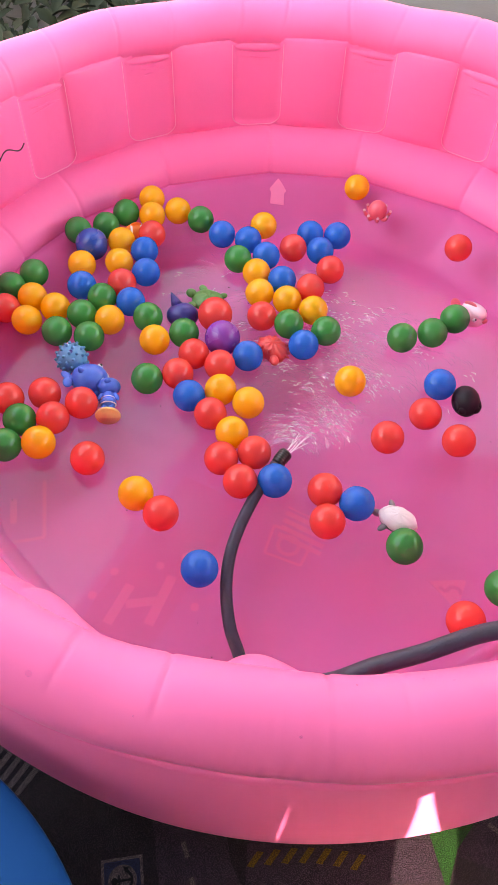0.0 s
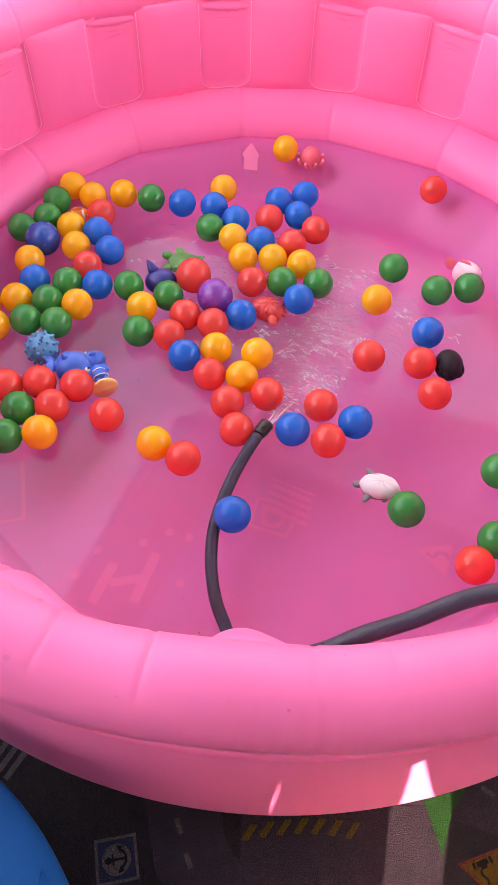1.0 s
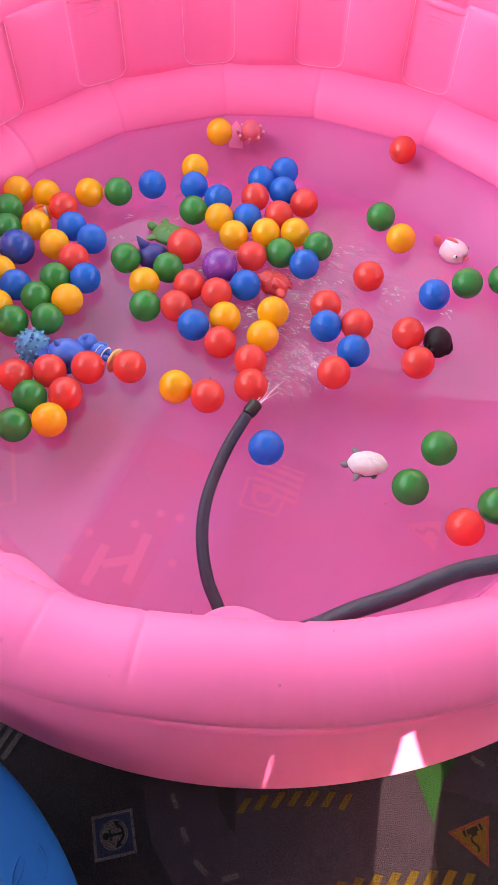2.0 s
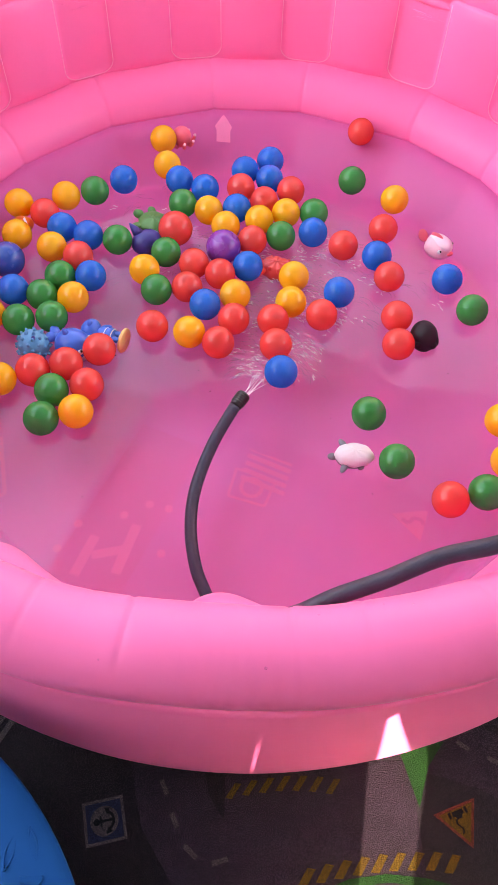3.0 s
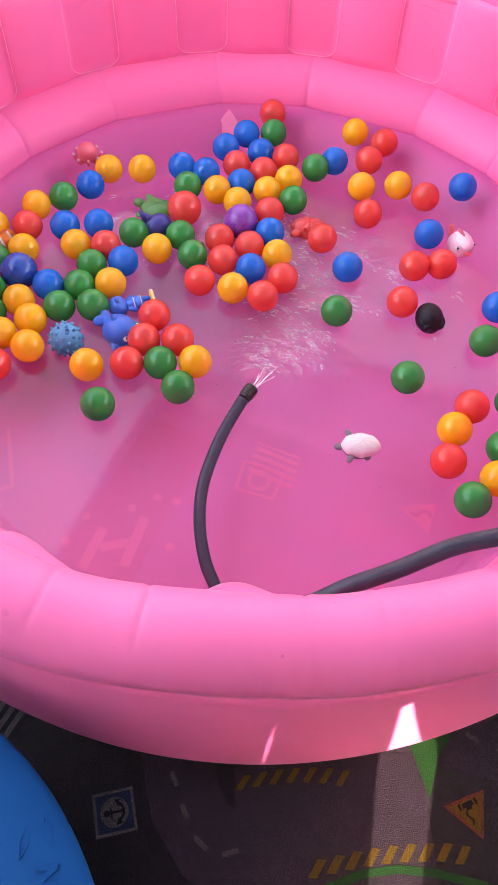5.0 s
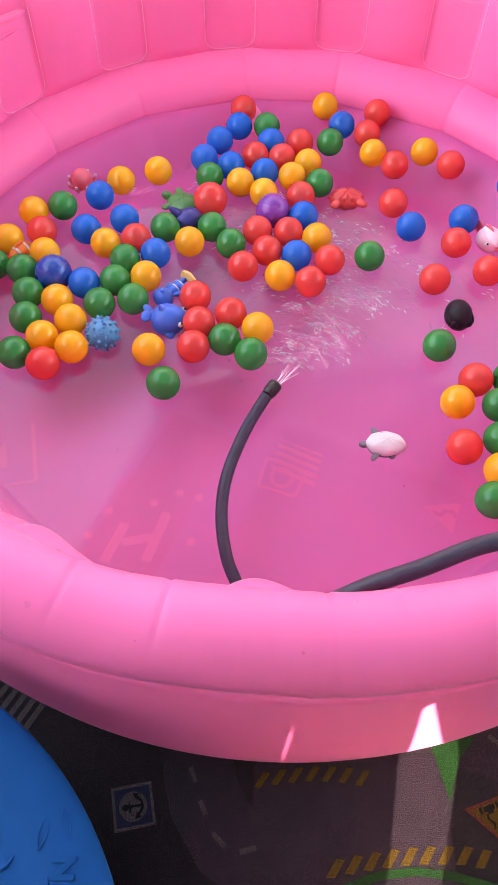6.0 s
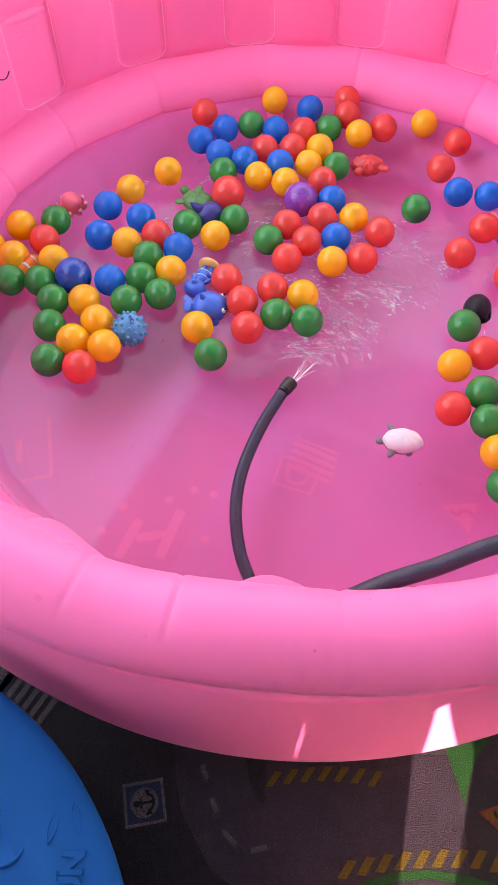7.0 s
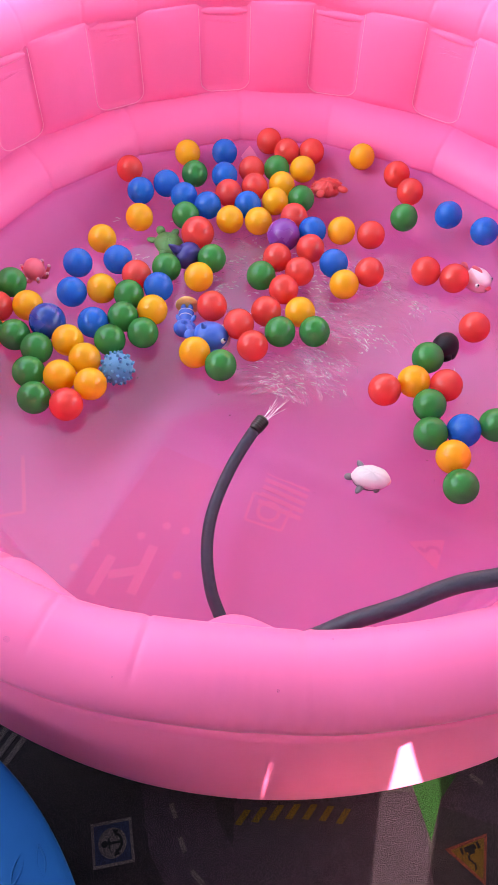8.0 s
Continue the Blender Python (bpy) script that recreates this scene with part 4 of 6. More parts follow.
def swim(z, rows):
    return [(t, pose(x, y, z, 0, 0, turn)) for t, x, y, turn in rows]


def motions():
    walk(ball("yellow"), drift(0.142, 34, 46, [(0, -0.265, 1.813), (0.5, -0.32, 1.771), (1, -0.381, 1.73), (1.5, -0.428, 1.683), (3, -0.515, 1.542), (3.5, -0.529, 1.51), (4, -0.541, 1.475), (5.5, -0.552, 1.441), (6, -0.56, 1.412), (6.5, -0.566, 1.383), (7, -0.572, 1.35), (7.5, -0.579, 1.267), (8, -0.579, 1.207)]))
    walk(ball("green"), drift(0.142, 41, 184, [(0, -0.325, 1.745), (0.5, -0.357, 1.712), (1, -0.412, 1.668), (1.5, -0.448, 1.617), (3, -0.517, 1.458), (3.5, -0.526, 1.407), (4, -0.527, 1.362), (5.5, -0.519, 1.331), (6, -0.511, 1.305), (6.5, -0.502, 1.279), (7, -0.503, 1.241), (7.5, -0.496, 1.208), (8, -0.494, 1.21)]))
    walk(ball("yellow"), drift(0.142, 63, 342, [(0, -0.254, 1.74), (0.5, -0.281, 1.714), (1, -0.324, 1.691), (1.5, -0.365, 1.656), (3, -0.42, 1.56), (3.5, -0.436, 1.537), (4, -0.456, 1.514), (5.5, -0.484, 1.421), (6, -0.494, 1.389), (6.5, -0.502, 1.357), (7, -0.51, 1.318), (7.5, -0.511, 1.275), (8, -0.534, 1.154)]))
    walk(ball("yellow"), drift(0.142, 98, 128, [(0, -0.188, 1.766), (0.5, -0.209, 1.737), (1, -0.247, 1.704), (1.5, -0.271, 1.662), (3, -0.309, 1.591), (3.5, -0.321, 1.58), (4, -0.34, 1.567), (5.5, -0.419, 1.509), (6, -0.453, 1.488), (6.5, -0.482, 1.46), (7, -0.514, 1.422), (7.5, -0.534, 1.369), (8, -0.554, 1.317)]))
    walk(ball("green"), drift(0.142, 74, 310, [(0, -0.123, 1.734), (0.5, -0.143, 1.713), (1, -0.174, 1.688), (1.5, -0.198, 1.657), (3, -0.24, 1.612), (3.5, -0.257, 1.607), (4, -0.278, 1.597), (5.5, -0.356, 1.538), (6, -0.386, 1.51), (6.5, -0.41, 1.482), (7, -0.435, 1.443), (7.5, -0.455, 1.398), (8, -0.47, 1.359)]))
    walk(ball("green"), drift(0.142, 29, 297, [(0, -0.437, 1.658), (0.5, -0.454, 1.613), (1, -0.48, 1.56), (1.5, -0.499, 1.499), (3, -0.506, 1.341), (3.5, -0.489, 1.307), (4, -0.475, 1.275), (5.5, -0.433, 1.235), (6, -0.418, 1.218), (6.5, -0.405, 1.201), (7, -0.395, 1.184), (7.5, -0.379, 1.164), (8, -0.371, 1.153)]))
    walk(ball("green"), drift(0.142, 60, 220, [(0, -0.368, 1.685), (0.5, -0.389, 1.645), (1, -0.424, 1.6), (1.5, -0.451, 1.548), (3, -0.473, 1.405), (3.5, -0.46, 1.387), (4, -0.459, 1.374), (5.5, -0.451, 1.319), (6, -0.444, 1.29), (6.5, -0.435, 1.263), (7, -0.434, 1.241), (7.5, -0.428, 1.213), (8, -0.428, 1.191)]))
    walk(ball("navy", True), drift(0.146, 120, 260, [(0, -0.39, 1.6), (0.5, -0.4, 1.562), (1, -0.42, 1.515), (1.5, -0.432, 1.464), (3, -0.415, 1.358), (3.5, -0.409, 1.333), (4, -0.41, 1.318), (5.5, -0.38, 1.288), (6, -0.37, 1.276), (6.5, -0.361, 1.266), (7, -0.361, 1.255), (7.5, -0.357, 1.243), (8, -0.361, 1.232)]))
    walk(ball("yellow"), drift(0.142, 115, 278, [(0, -0.317, 1.625), (0.5, -0.33, 1.6), (1, -0.36, 1.568), (1.5, -0.384, 1.532), (3, -0.407, 1.448), (3.5, -0.397, 1.415), (4, -0.395, 1.399), (5.5, -0.396, 1.361), (6, -0.402, 1.345), (6.5, -0.406, 1.328), (7, -0.415, 1.307), (7.5, -0.421, 1.281), (8, -0.416, 1.284)]))
    walk(ball("red"), drift(0.142, 133, 257, [(0, -0.243, 1.66), (0.5, -0.264, 1.643), (1, -0.293, 1.622), (1.5, -0.326, 1.599), (3, -0.352, 1.525), (3.5, -0.362, 1.514), (4, -0.373, 1.499), (5.5, -0.411, 1.435), (6, -0.421, 1.418), (6.5, -0.431, 1.401), (7, -0.449, 1.374), (7.5, -0.469, 1.331), (8, -0.485, 1.278)]))
    walk(ball("blue"), drift(0.142, 88, 18, [(0, -0.253, 1.592), (0.5, -0.265, 1.573), (1, -0.293, 1.553), (1.5, -0.314, 1.526), (3, -0.304, 1.475), (3.5, -0.3, 1.473), (4, -0.301, 1.479), (5.5, -0.315, 1.441), (6, -0.318, 1.428), (6.5, -0.321, 1.414), (7, -0.322, 1.394), (7.5, -0.323, 1.363), (8, -0.323, 1.333)]))
    walk(ball("yellow"), drift(0.142, 27, 186, [(0, -0.401, 1.524), (0.5, -0.416, 1.485), (1, -0.439, 1.442), (1.5, -0.456, 1.393), (3, -0.454, 1.277), (3.5, -0.436, 1.26), (4, -0.415, 1.241), (5.5, -0.365, 1.204), (6, -0.35, 1.198), (6.5, -0.335, 1.191), (7, -0.325, 1.185), (7.5, -0.313, 1.183), (8, -0.307, 1.18)]))
    walk(ball("yellow"), drift(0.142, 139, 163, [(0, -0.31, 1.542), (0.5, -0.319, 1.524), (1, -0.337, 1.497), (1.5, -0.349, 1.465), (3, -0.319, 1.407), (3.5, -0.303, 1.404), (4, -0.295, 1.402), (5.5, -0.27, 1.387), (6, -0.266, 1.382), (6.5, -0.259, 1.378), (7, -0.256, 1.372), (7.5, -0.254, 1.365), (8, -0.255, 1.348)]))
    walk(ball("blue"), drift(0.142, 117, 216, [(0, -0.237, 1.509), (0.5, -0.24, 1.493), (1, -0.254, 1.485), (1.5, -0.263, 1.47), (3, -0.238, 1.448), (3.5, -0.229, 1.455), (4, -0.23, 1.459), (5.5, -0.231, 1.467), (6, -0.231, 1.467), (6.5, -0.23, 1.467), (7, -0.233, 1.458), (7.5, -0.231, 1.454), (8, -0.23, 1.45)]))
    walk(ball("blue"), drift(0.142, 154, 84, [(0, -0.386, 1.447), (0.5, -0.399, 1.411), (1, -0.414, 1.375), (1.5, -0.416, 1.337), (3, -0.386, 1.266), (3.5, -0.368, 1.269), (4, -0.353, 1.27), (5.5, -0.309, 1.254), (6, -0.298, 1.251), (6.5, -0.286, 1.251), (7, -0.278, 1.248), (7.5, -0.266, 1.242), (8, -0.259, 1.237)]))
    walk(ball("red"), drift(0.142, 65, 120, [(0, -0.29, 1.465), (0.5, -0.294, 1.45), (1, -0.3, 1.429), (1.5, -0.301, 1.407), (3, -0.254, 1.377), (3.5, -0.237, 1.379), (4, -0.225, 1.38), (5.5, -0.202, 1.397), (6, -0.197, 1.4), (6.5, -0.19, 1.402), (7, -0.19, 1.4), (7.5, -0.185, 1.4), (8, -0.179, 1.399)]))
    walk(ball("green"), drift(0.142, 79, 12, [(0, -0.512, 1.481), (0.5, -0.528, 1.44), (1, -0.541, 1.393), (1.5, -0.544, 1.351), (3, -0.504, 1.229), (3.5, -0.485, 1.211), (4, -0.468, 1.196), (5.5, -0.423, 1.163), (6, -0.41, 1.144), (6.5, -0.396, 1.126), (7, -0.388, 1.109), (7.5, -0.383, 1.095), (8, -0.375, 1.084)]))
    walk(ball("green"), drift(0.142, 65, 166, [(0, -0.556, 1.428), (0.5, -0.566, 1.382), (1, -0.571, 1.331), (1.5, -0.567, 1.286), (3, -0.548, 1.17), (3.5, -0.529, 1.133), (4, -0.505, 1.1), (5.5, -0.439, 1.065), (6, -0.416, 1.045), (6.5, -0.393, 1.025), (7, -0.374, 1.014), (7.5, -0.362, 1.014), (8, -0.35, 1.014)]))
    walk(ball("yellow"), drift(0.142, 64, 69, [(0, -0.495, 1.395), (0.5, -0.502, 1.358), (1, -0.511, 1.297), (1.5, -0.509, 1.249), (3, -0.482, 1.152), (3.5, -0.461, 1.144), (4, -0.444, 1.132), (5.5, -0.384, 1.106), (6, -0.365, 1.091), (6.5, -0.345, 1.076), (7, -0.331, 1.07), (7.5, -0.318, 1.072), (8, -0.307, 1.076)]))
    walk(ball("red"), drift(0.142, 150, 261, [(0, -0.55, 1.351), (0.5, -0.553, 1.301), (1, -0.56, 1.249), (1.5, -0.553, 1.196), (3, -0.519, 1.056), (3.5, -0.487, 1.043), (4, -0.455, 1.03), (5.5, -0.378, 1.031), (6, -0.351, 1.018), (6.5, -0.325, 1.006), (7, -0.306, 0.998), (7.5, -0.293, 0.999), (8, -0.28, 0.999)]))
    walk(ball("yellow"), drift(0.142, 112, 263, [(0, -0.433, 1.364), (0.5, -0.434, 1.344), (1, -0.444, 1.313), (1.5, -0.444, 1.274), (3, -0.426, 1.193), (3.5, -0.407, 1.186), (4, -0.391, 1.177), (5.5, -0.326, 1.147), (6, -0.312, 1.14), (6.5, -0.298, 1.133), (7, -0.289, 1.126), (7.5, -0.274, 1.125), (8, -0.261, 1.127)]))
    walk(ball("yellow"), drift(0.142, 66, 228, [(0, -0.49, 1.316), (0.5, -0.48, 1.28), (1, -0.478, 1.228), (1.5, -0.47, 1.182), (3, -0.433, 1.103), (3.5, -0.408, 1.101), (4, -0.383, 1.1), (5.5, -0.321, 1.07), (6, -0.299, 1.064), (6.5, -0.278, 1.057), (7, -0.263, 1.056), (7.5, -0.251, 1.056), (8, -0.238, 1.056)]))
    walk(ball("green"), drift(0.142, 126, 268, [(0, -0.329, 1.408), (0.5, -0.33, 1.392), (1, -0.337, 1.37), (1.5, -0.336, 1.345), (3, -0.287, 1.312), (3.5, -0.269, 1.317), (4, -0.258, 1.32), (5.5, -0.222, 1.329), (6, -0.215, 1.33), (6.5, -0.207, 1.332), (7, -0.201, 1.328), (7.5, -0.196, 1.329), (8, -0.189, 1.33)]))
    walk(ball("blue"), drift(0.142, 113, 303, [(0, -0.258, 1.399), (0.5, -0.259, 1.386), (1, -0.267, 1.365), (1.5, -0.267, 1.343), (3, -0.218, 1.313), (3.5, -0.2, 1.316), (4, -0.187, 1.322), (5.5, -0.153, 1.347), (6, -0.147, 1.351), (6.5, -0.139, 1.356), (7, -0.135, 1.357), (7.5, -0.129, 1.36), (8, -0.123, 1.359)]))
    walk(ball("green"), drift(0.142, 110, 185, [(0, -0.366, 1.347), (0.5, -0.366, 1.332), (1, -0.373, 1.31), (1.5, -0.371, 1.284), (3, -0.319, 1.251), (3.5, -0.3, 1.256), (4, -0.285, 1.256), (5.5, -0.24, 1.262), (6, -0.23, 1.262), (6.5, -0.218, 1.263), (7, -0.209, 1.259), (7.5, -0.2, 1.26), (8, -0.194, 1.258)]))
    walk(ball("yellow"), drift(0.142, 134, 82, [(0, -0.297, 1.333), (0.5, -0.297, 1.319), (1, -0.304, 1.299), (1.5, -0.302, 1.276), (3, -0.25, 1.245), (3.5, -0.232, 1.249), (4, -0.216, 1.253), (5.5, -0.172, 1.274), (6, -0.162, 1.276), (6.5, -0.151, 1.28), (7, -0.144, 1.282), (7.5, -0.136, 1.285), (8, -0.129, 1.283)]))
    walk(ball("green"), drift(0.142, 122, 236, [(0, -0.412, 1.285), (0.5, -0.409, 1.267), (1, -0.411, 1.246), (1.5, -0.41, 1.215), (3, -0.36, 1.176), (3.5, -0.338, 1.185), (4, -0.327, 1.201), (5.5, -0.27, 1.192), (6, -0.256, 1.19), (6.5, -0.244, 1.191), (7, -0.233, 1.187), (7.5, -0.224, 1.186), (8, -0.214, 1.185)]))
    walk(ball("green"), drift(0.142, 155, 127, [(0, -0.335, 1.275), (0.5, -0.334, 1.261), (1, -0.342, 1.24), (1.5, -0.338, 1.217), (3, -0.289, 1.186), (3.5, -0.269, 1.192), (4, -0.257, 1.193), (5.5, -0.198, 1.204), (6, -0.184, 1.205), (6.5, -0.169, 1.209), (7, -0.161, 1.21), (7.5, -0.151, 1.21), (8, -0.143, 1.21)]))
    walk(ball("green"), drift(0.142, 145, 142, [(0, -0.209, 1.35), (0.5, -0.197, 1.355), (1, -0.194, 1.364), (1.5, -0.179, 1.372), (3, -0.168, 1.434), (3.5, -0.16, 1.423), (4, -0.158, 1.429), (5.5, -0.138, 1.438), (6, -0.132, 1.44), (6.5, -0.124, 1.441), (7, -0.12, 1.438), (7.5, -0.115, 1.433), (8, -0.11, 1.428)]))
    walk(ball("yellow"), drift(0.142, 147, 256, [(0, -0.183, 1.277), (0.5, -0.164, 1.285), (1, -0.157, 1.296), (1.5, -0.141, 1.305), (3, -0.097, 1.336), (3.5, -0.091, 1.347), (4, -0.091, 1.364), (5.5, -0.081, 1.387), (6, -0.071, 1.392), (6.5, -0.061, 1.398), (7, -0.052, 1.401), (7.5, -0.041, 1.399), (8, -0.03, 1.398)]))
    walk(ball("green"), drift(0.142, 151, 181, [(0, -0.118, 1.305), (0.5, -0.104, 1.319), (1, -0.1, 1.335), (1.5, -0.087, 1.349), (3, -0.051, 1.394), (3.5, -0.046, 1.406), (4, -0.042, 1.418), (5.5, -0.029, 1.436), (6, -0.021, 1.445), (6.5, -0.013, 1.454), (7, -0.01, 1.459), (7.5, -0.006, 1.462), (8, -0.003, 1.465)]))
    walk(ball("red", True), drift(0.146, 136, 236, [(0, -0.051, 1.369), (0.5, -0.042, 1.385), (1, -0.046, 1.4), (1.5, -0.042, 1.415), (3, -0.032, 1.472), (3.5, -0.029, 1.487), (4, -0.03, 1.497), (5.5, -0.028, 1.532), (6, -0.029, 1.539), (6.5, -0.026, 1.548), (7, -0.03, 1.55), (7.5, -0.035, 1.552), (8, -0.043, 1.554)]))
    walk(ball("purple", True), drift(0.146, 109, 290, [(0, -0.027, 1.292), (0.5, -0.004, 1.313), (1, 0.008, 1.332), (1.5, 0.026, 1.35), (3, 0.084, 1.409), (3.5, 0.093, 1.43), (4, 0.096, 1.447), (5.5, 0.117, 1.49), (6, 0.124, 1.502), (6.5, 0.137, 1.516), (7, 0.148, 1.532), (7.5, 0.159, 1.545), (8, 0.172, 1.557)]))
    walk(ball("blue"), drift(0.142, 136, 249, [(0, -0.061, 1.677), (0.5, -0.069, 1.677), (1, -0.093, 1.672), (1.5, -0.113, 1.666), (3, -0.172, 1.657), (3.5, -0.196, 1.651), (4, -0.223, 1.649), (5.5, -0.285, 1.579), (6, -0.301, 1.551), (6.5, -0.309, 1.525), (7, -0.318, 1.499), (7.5, -0.322, 1.467), (8, -0.325, 1.434)]))
    walk(ball("yellow"), drift(0.142, 76, 166, [(0, 0.046, 1.724), (0.5, 0.036, 1.732), (1, 0.01, 1.736), (1.5, -0.009, 1.735), (3, -0.065, 1.719), (3.5, -0.086, 1.711), (4, -0.107, 1.704), (5.5, -0.156, 1.661), (6, -0.166, 1.65), (6.5, -0.175, 1.638), (7, -0.185, 1.633), (7.5, -0.191, 1.623), (8, -0.196, 1.613)]))
    walk(ball("blue"), drift(0.142, 62, 315, [(0, 0.009, 1.659), (0.5, 0.007, 1.665), (1, -0.011, 1.663), (1.5, -0.021, 1.661), (3, -0.031, 1.659), (3.5, -0.034, 1.664), (4, -0.035, 1.674), (5.5, -0.048, 1.696), (6, -0.052, 1.704), (6.5, -0.051, 1.707), (7, -0.06, 1.708), (7.5, -0.074, 1.715), (8, -0.089, 1.706)]))
    walk(ball("blue"), drift(0.142, 88, 245, [(0, 0.059, 1.6), (0.5, 0.062, 1.608), (1, 0.046, 1.611), (1.5, 0.039, 1.61), (3, 0.035, 1.627), (3.5, 0.035, 1.635), (4, 0.03, 1.651), (5.5, 0.018, 1.673), (6, 0.017, 1.677), (6.5, 0.015, 1.68), (7, 0.005, 1.684), (7.5, -0.001, 1.681), (8, -0.025, 1.67)]))
    walk(ball("green"), drift(0.142, 99, 155, [(0, -0.012, 1.581), (0.5, -0.008, 1.582), (1, -0.017, 1.578), (1.5, -0.023, 1.567), (3, -0.019, 1.569), (3.5, -0.015, 1.584), (4, -0.018, 1.595), (5.5, -0.029, 1.622), (6, -0.035, 1.632), (6.5, -0.036, 1.634), (7, -0.047, 1.638), (7.5, -0.061, 1.647), (8, -0.079, 1.626)]))
    walk(ball("yellow"), drift(0.142, 149, 287, [(0, 0.038, 1.533), (0.5, 0.047, 1.54), (1, 0.041, 1.542), (1.5, 0.041, 1.541), (3, 0.046, 1.545), (3.5, 0.051, 1.564), (4, 0.051, 1.58), (5.5, 0.046, 1.606), (6, 0.042, 1.612), (6.5, 0.045, 1.617), (7, 0.042, 1.622), (7.5, 0.042, 1.621), (8, 0.035, 1.616)]))
    walk(ball("red"), drift(0.142, 152, 259, [(0, 0.127, 1.638), (0.5, 0.136, 1.626), (1, 0.13, 1.62), (1.5, 0.13, 1.62), (3, 0.125, 1.633), (3.5, 0.124, 1.652), (4, 0.116, 1.673), (5.5, 0.088, 1.71), (6, 0.078, 1.72), (6.5, 0.072, 1.73), (7, 0.055, 1.732), (7.5, 0.043, 1.734), (8, 0.027, 1.725)]))
    walk(ball("blue"), drift(0.142, 124, 159, [(0, 0.171, 1.699), (0.5, 0.171, 1.695), (1, 0.154, 1.691), (1.5, 0.148, 1.687), (3, 0.136, 1.701), (3.5, 0.131, 1.72), (4, 0.121, 1.753), (5.5, 0.03, 1.774), (6, -0.016, 1.78), (6.5, -0.063, 1.786), (7, -0.112, 1.765), (7.5, -0.159, 1.743), (8, -0.205, 1.722)]))
    walk(ball("blue"), drift(0.142, 73, 250, [(0, 0.242, 1.699), (0.5, 0.241, 1.709), (1, 0.222, 1.719), (1.5, 0.209, 1.723), (3, 0.202, 1.743), (3.5, 0.196, 1.769), (4, 0.184, 1.794), (5.5, 0.08, 1.841), (6, 0.033, 1.844), (6.5, -0.007, 1.834), (7, -0.052, 1.815), (7.5, -0.096, 1.793), (8, -0.14, 1.757)]))
    walk(ball("blue"), drift(0.142, 151, 187, [(0, 0.197, 1.634), (0.5, 0.206, 1.636), (1, 0.203, 1.636), (1.5, 0.2, 1.641), (3, 0.198, 1.668), (3.5, 0.194, 1.692), (4, 0.186, 1.715), (5.5, 0.141, 1.766), (6, 0.118, 1.778), (6.5, 0.106, 1.794), (7, 0.081, 1.812), (7.5, 0.047, 1.806), (8, 0.013, 1.8)]))
    walk(ball("red"), drift(0.142, 39, 174, [(0, 0.223, 1.561), (0.5, 0.243, 1.57), (1, 0.245, 1.581), (1.5, 0.251, 1.593), (3, 0.251, 1.624), (3.5, 0.25, 1.651), (4, 0.244, 1.678), (5.5, 0.211, 1.757), (6, 0.194, 1.778), (6.5, 0.182, 1.798), (7, 0.154, 1.81), (7.5, 0.122, 1.825), (8, 0.085, 1.831)]))
    walk(ball("blue"), drift(0.142, 22, 97, [(0, 0.103, 1.511), (0.5, 0.114, 1.525), (1, 0.11, 1.534), (1.5, 0.11, 1.54), (3, 0.115, 1.554), (3.5, 0.119, 1.575), (4, 0.118, 1.595), (5.5, 0.106, 1.64), (6, 0.103, 1.653), (6.5, 0.1, 1.666), (7, 0.095, 1.673), (7.5, 0.087, 1.676), (8, 0.079, 1.678)]))
    walk(ball("red"), drift(0.142, 47, 30, [(0, 0.174, 1.488), (0.5, 0.189, 1.51), (1, 0.186, 1.527), (1.5, 0.188, 1.542), (3, 0.183, 1.583), (3.5, 0.181, 1.606), (4, 0.178, 1.629), (5.5, 0.157, 1.696), (6, 0.147, 1.714), (6.5, 0.141, 1.73), (7, 0.127, 1.739), (7.5, 0.114, 1.752), (8, 0.095, 1.755)]))
    walk(ball("yellow"), drift(0.142, 32, 139, [(0, 0.05, 1.458), (0.5, 0.066, 1.466), (1, 0.068, 1.472), (1.5, 0.073, 1.477), (3, 0.088, 1.489), (3.5, 0.094, 1.508), (4, 0.097, 1.528), (5.5, 0.101, 1.564), (6, 0.101, 1.574), (6.5, 0.108, 1.588), (7, 0.11, 1.601), (7.5, 0.11, 1.607), (8, 0.108, 1.613)]))
    walk(ball("yellow"), drift(0.142, 78, 349, [(0, 0.118, 1.439), (0.5, 0.136, 1.455), (1, 0.139, 1.471), (1.5, 0.146, 1.481), (3, 0.17, 1.513), (3.5, 0.175, 1.535), (4, 0.175, 1.557), (5.5, 0.174, 1.619), (6, 0.172, 1.639), (6.5, 0.172, 1.657), (7, 0.168, 1.674), (7.5, 0.159, 1.688), (8, 0.15, 1.696)]))
    walk(ball("red"), drift(0.142, 47, 267, [(0, 0.06, 1.377), (0.5, 0.082, 1.383), (1, 0.091, 1.388), (1.5, 0.105, 1.396), (3, 0.152, 1.439), (3.5, 0.163, 1.46), (4, 0.169, 1.48), (5.5, 0.185, 1.542), (6, 0.192, 1.565), (6.5, 0.2, 1.586), (7, 0.201, 1.608), (7.5, 0.201, 1.623), (8, 0.199, 1.634)]))
    walk(ball("yellow"), drift(0.142, 54, 136, [(0, 0.182, 1.408), (0.5, 0.202, 1.432), (1, 0.208, 1.454), (1.5, 0.217, 1.473), (3, 0.236, 1.539), (3.5, 0.24, 1.571), (4, 0.24, 1.597), (5.5, 0.221, 1.669), (6, 0.213, 1.694), (6.5, 0.208, 1.716), (7, 0.196, 1.74), (7.5, 0.183, 1.756), (8, 0.167, 1.766)]))
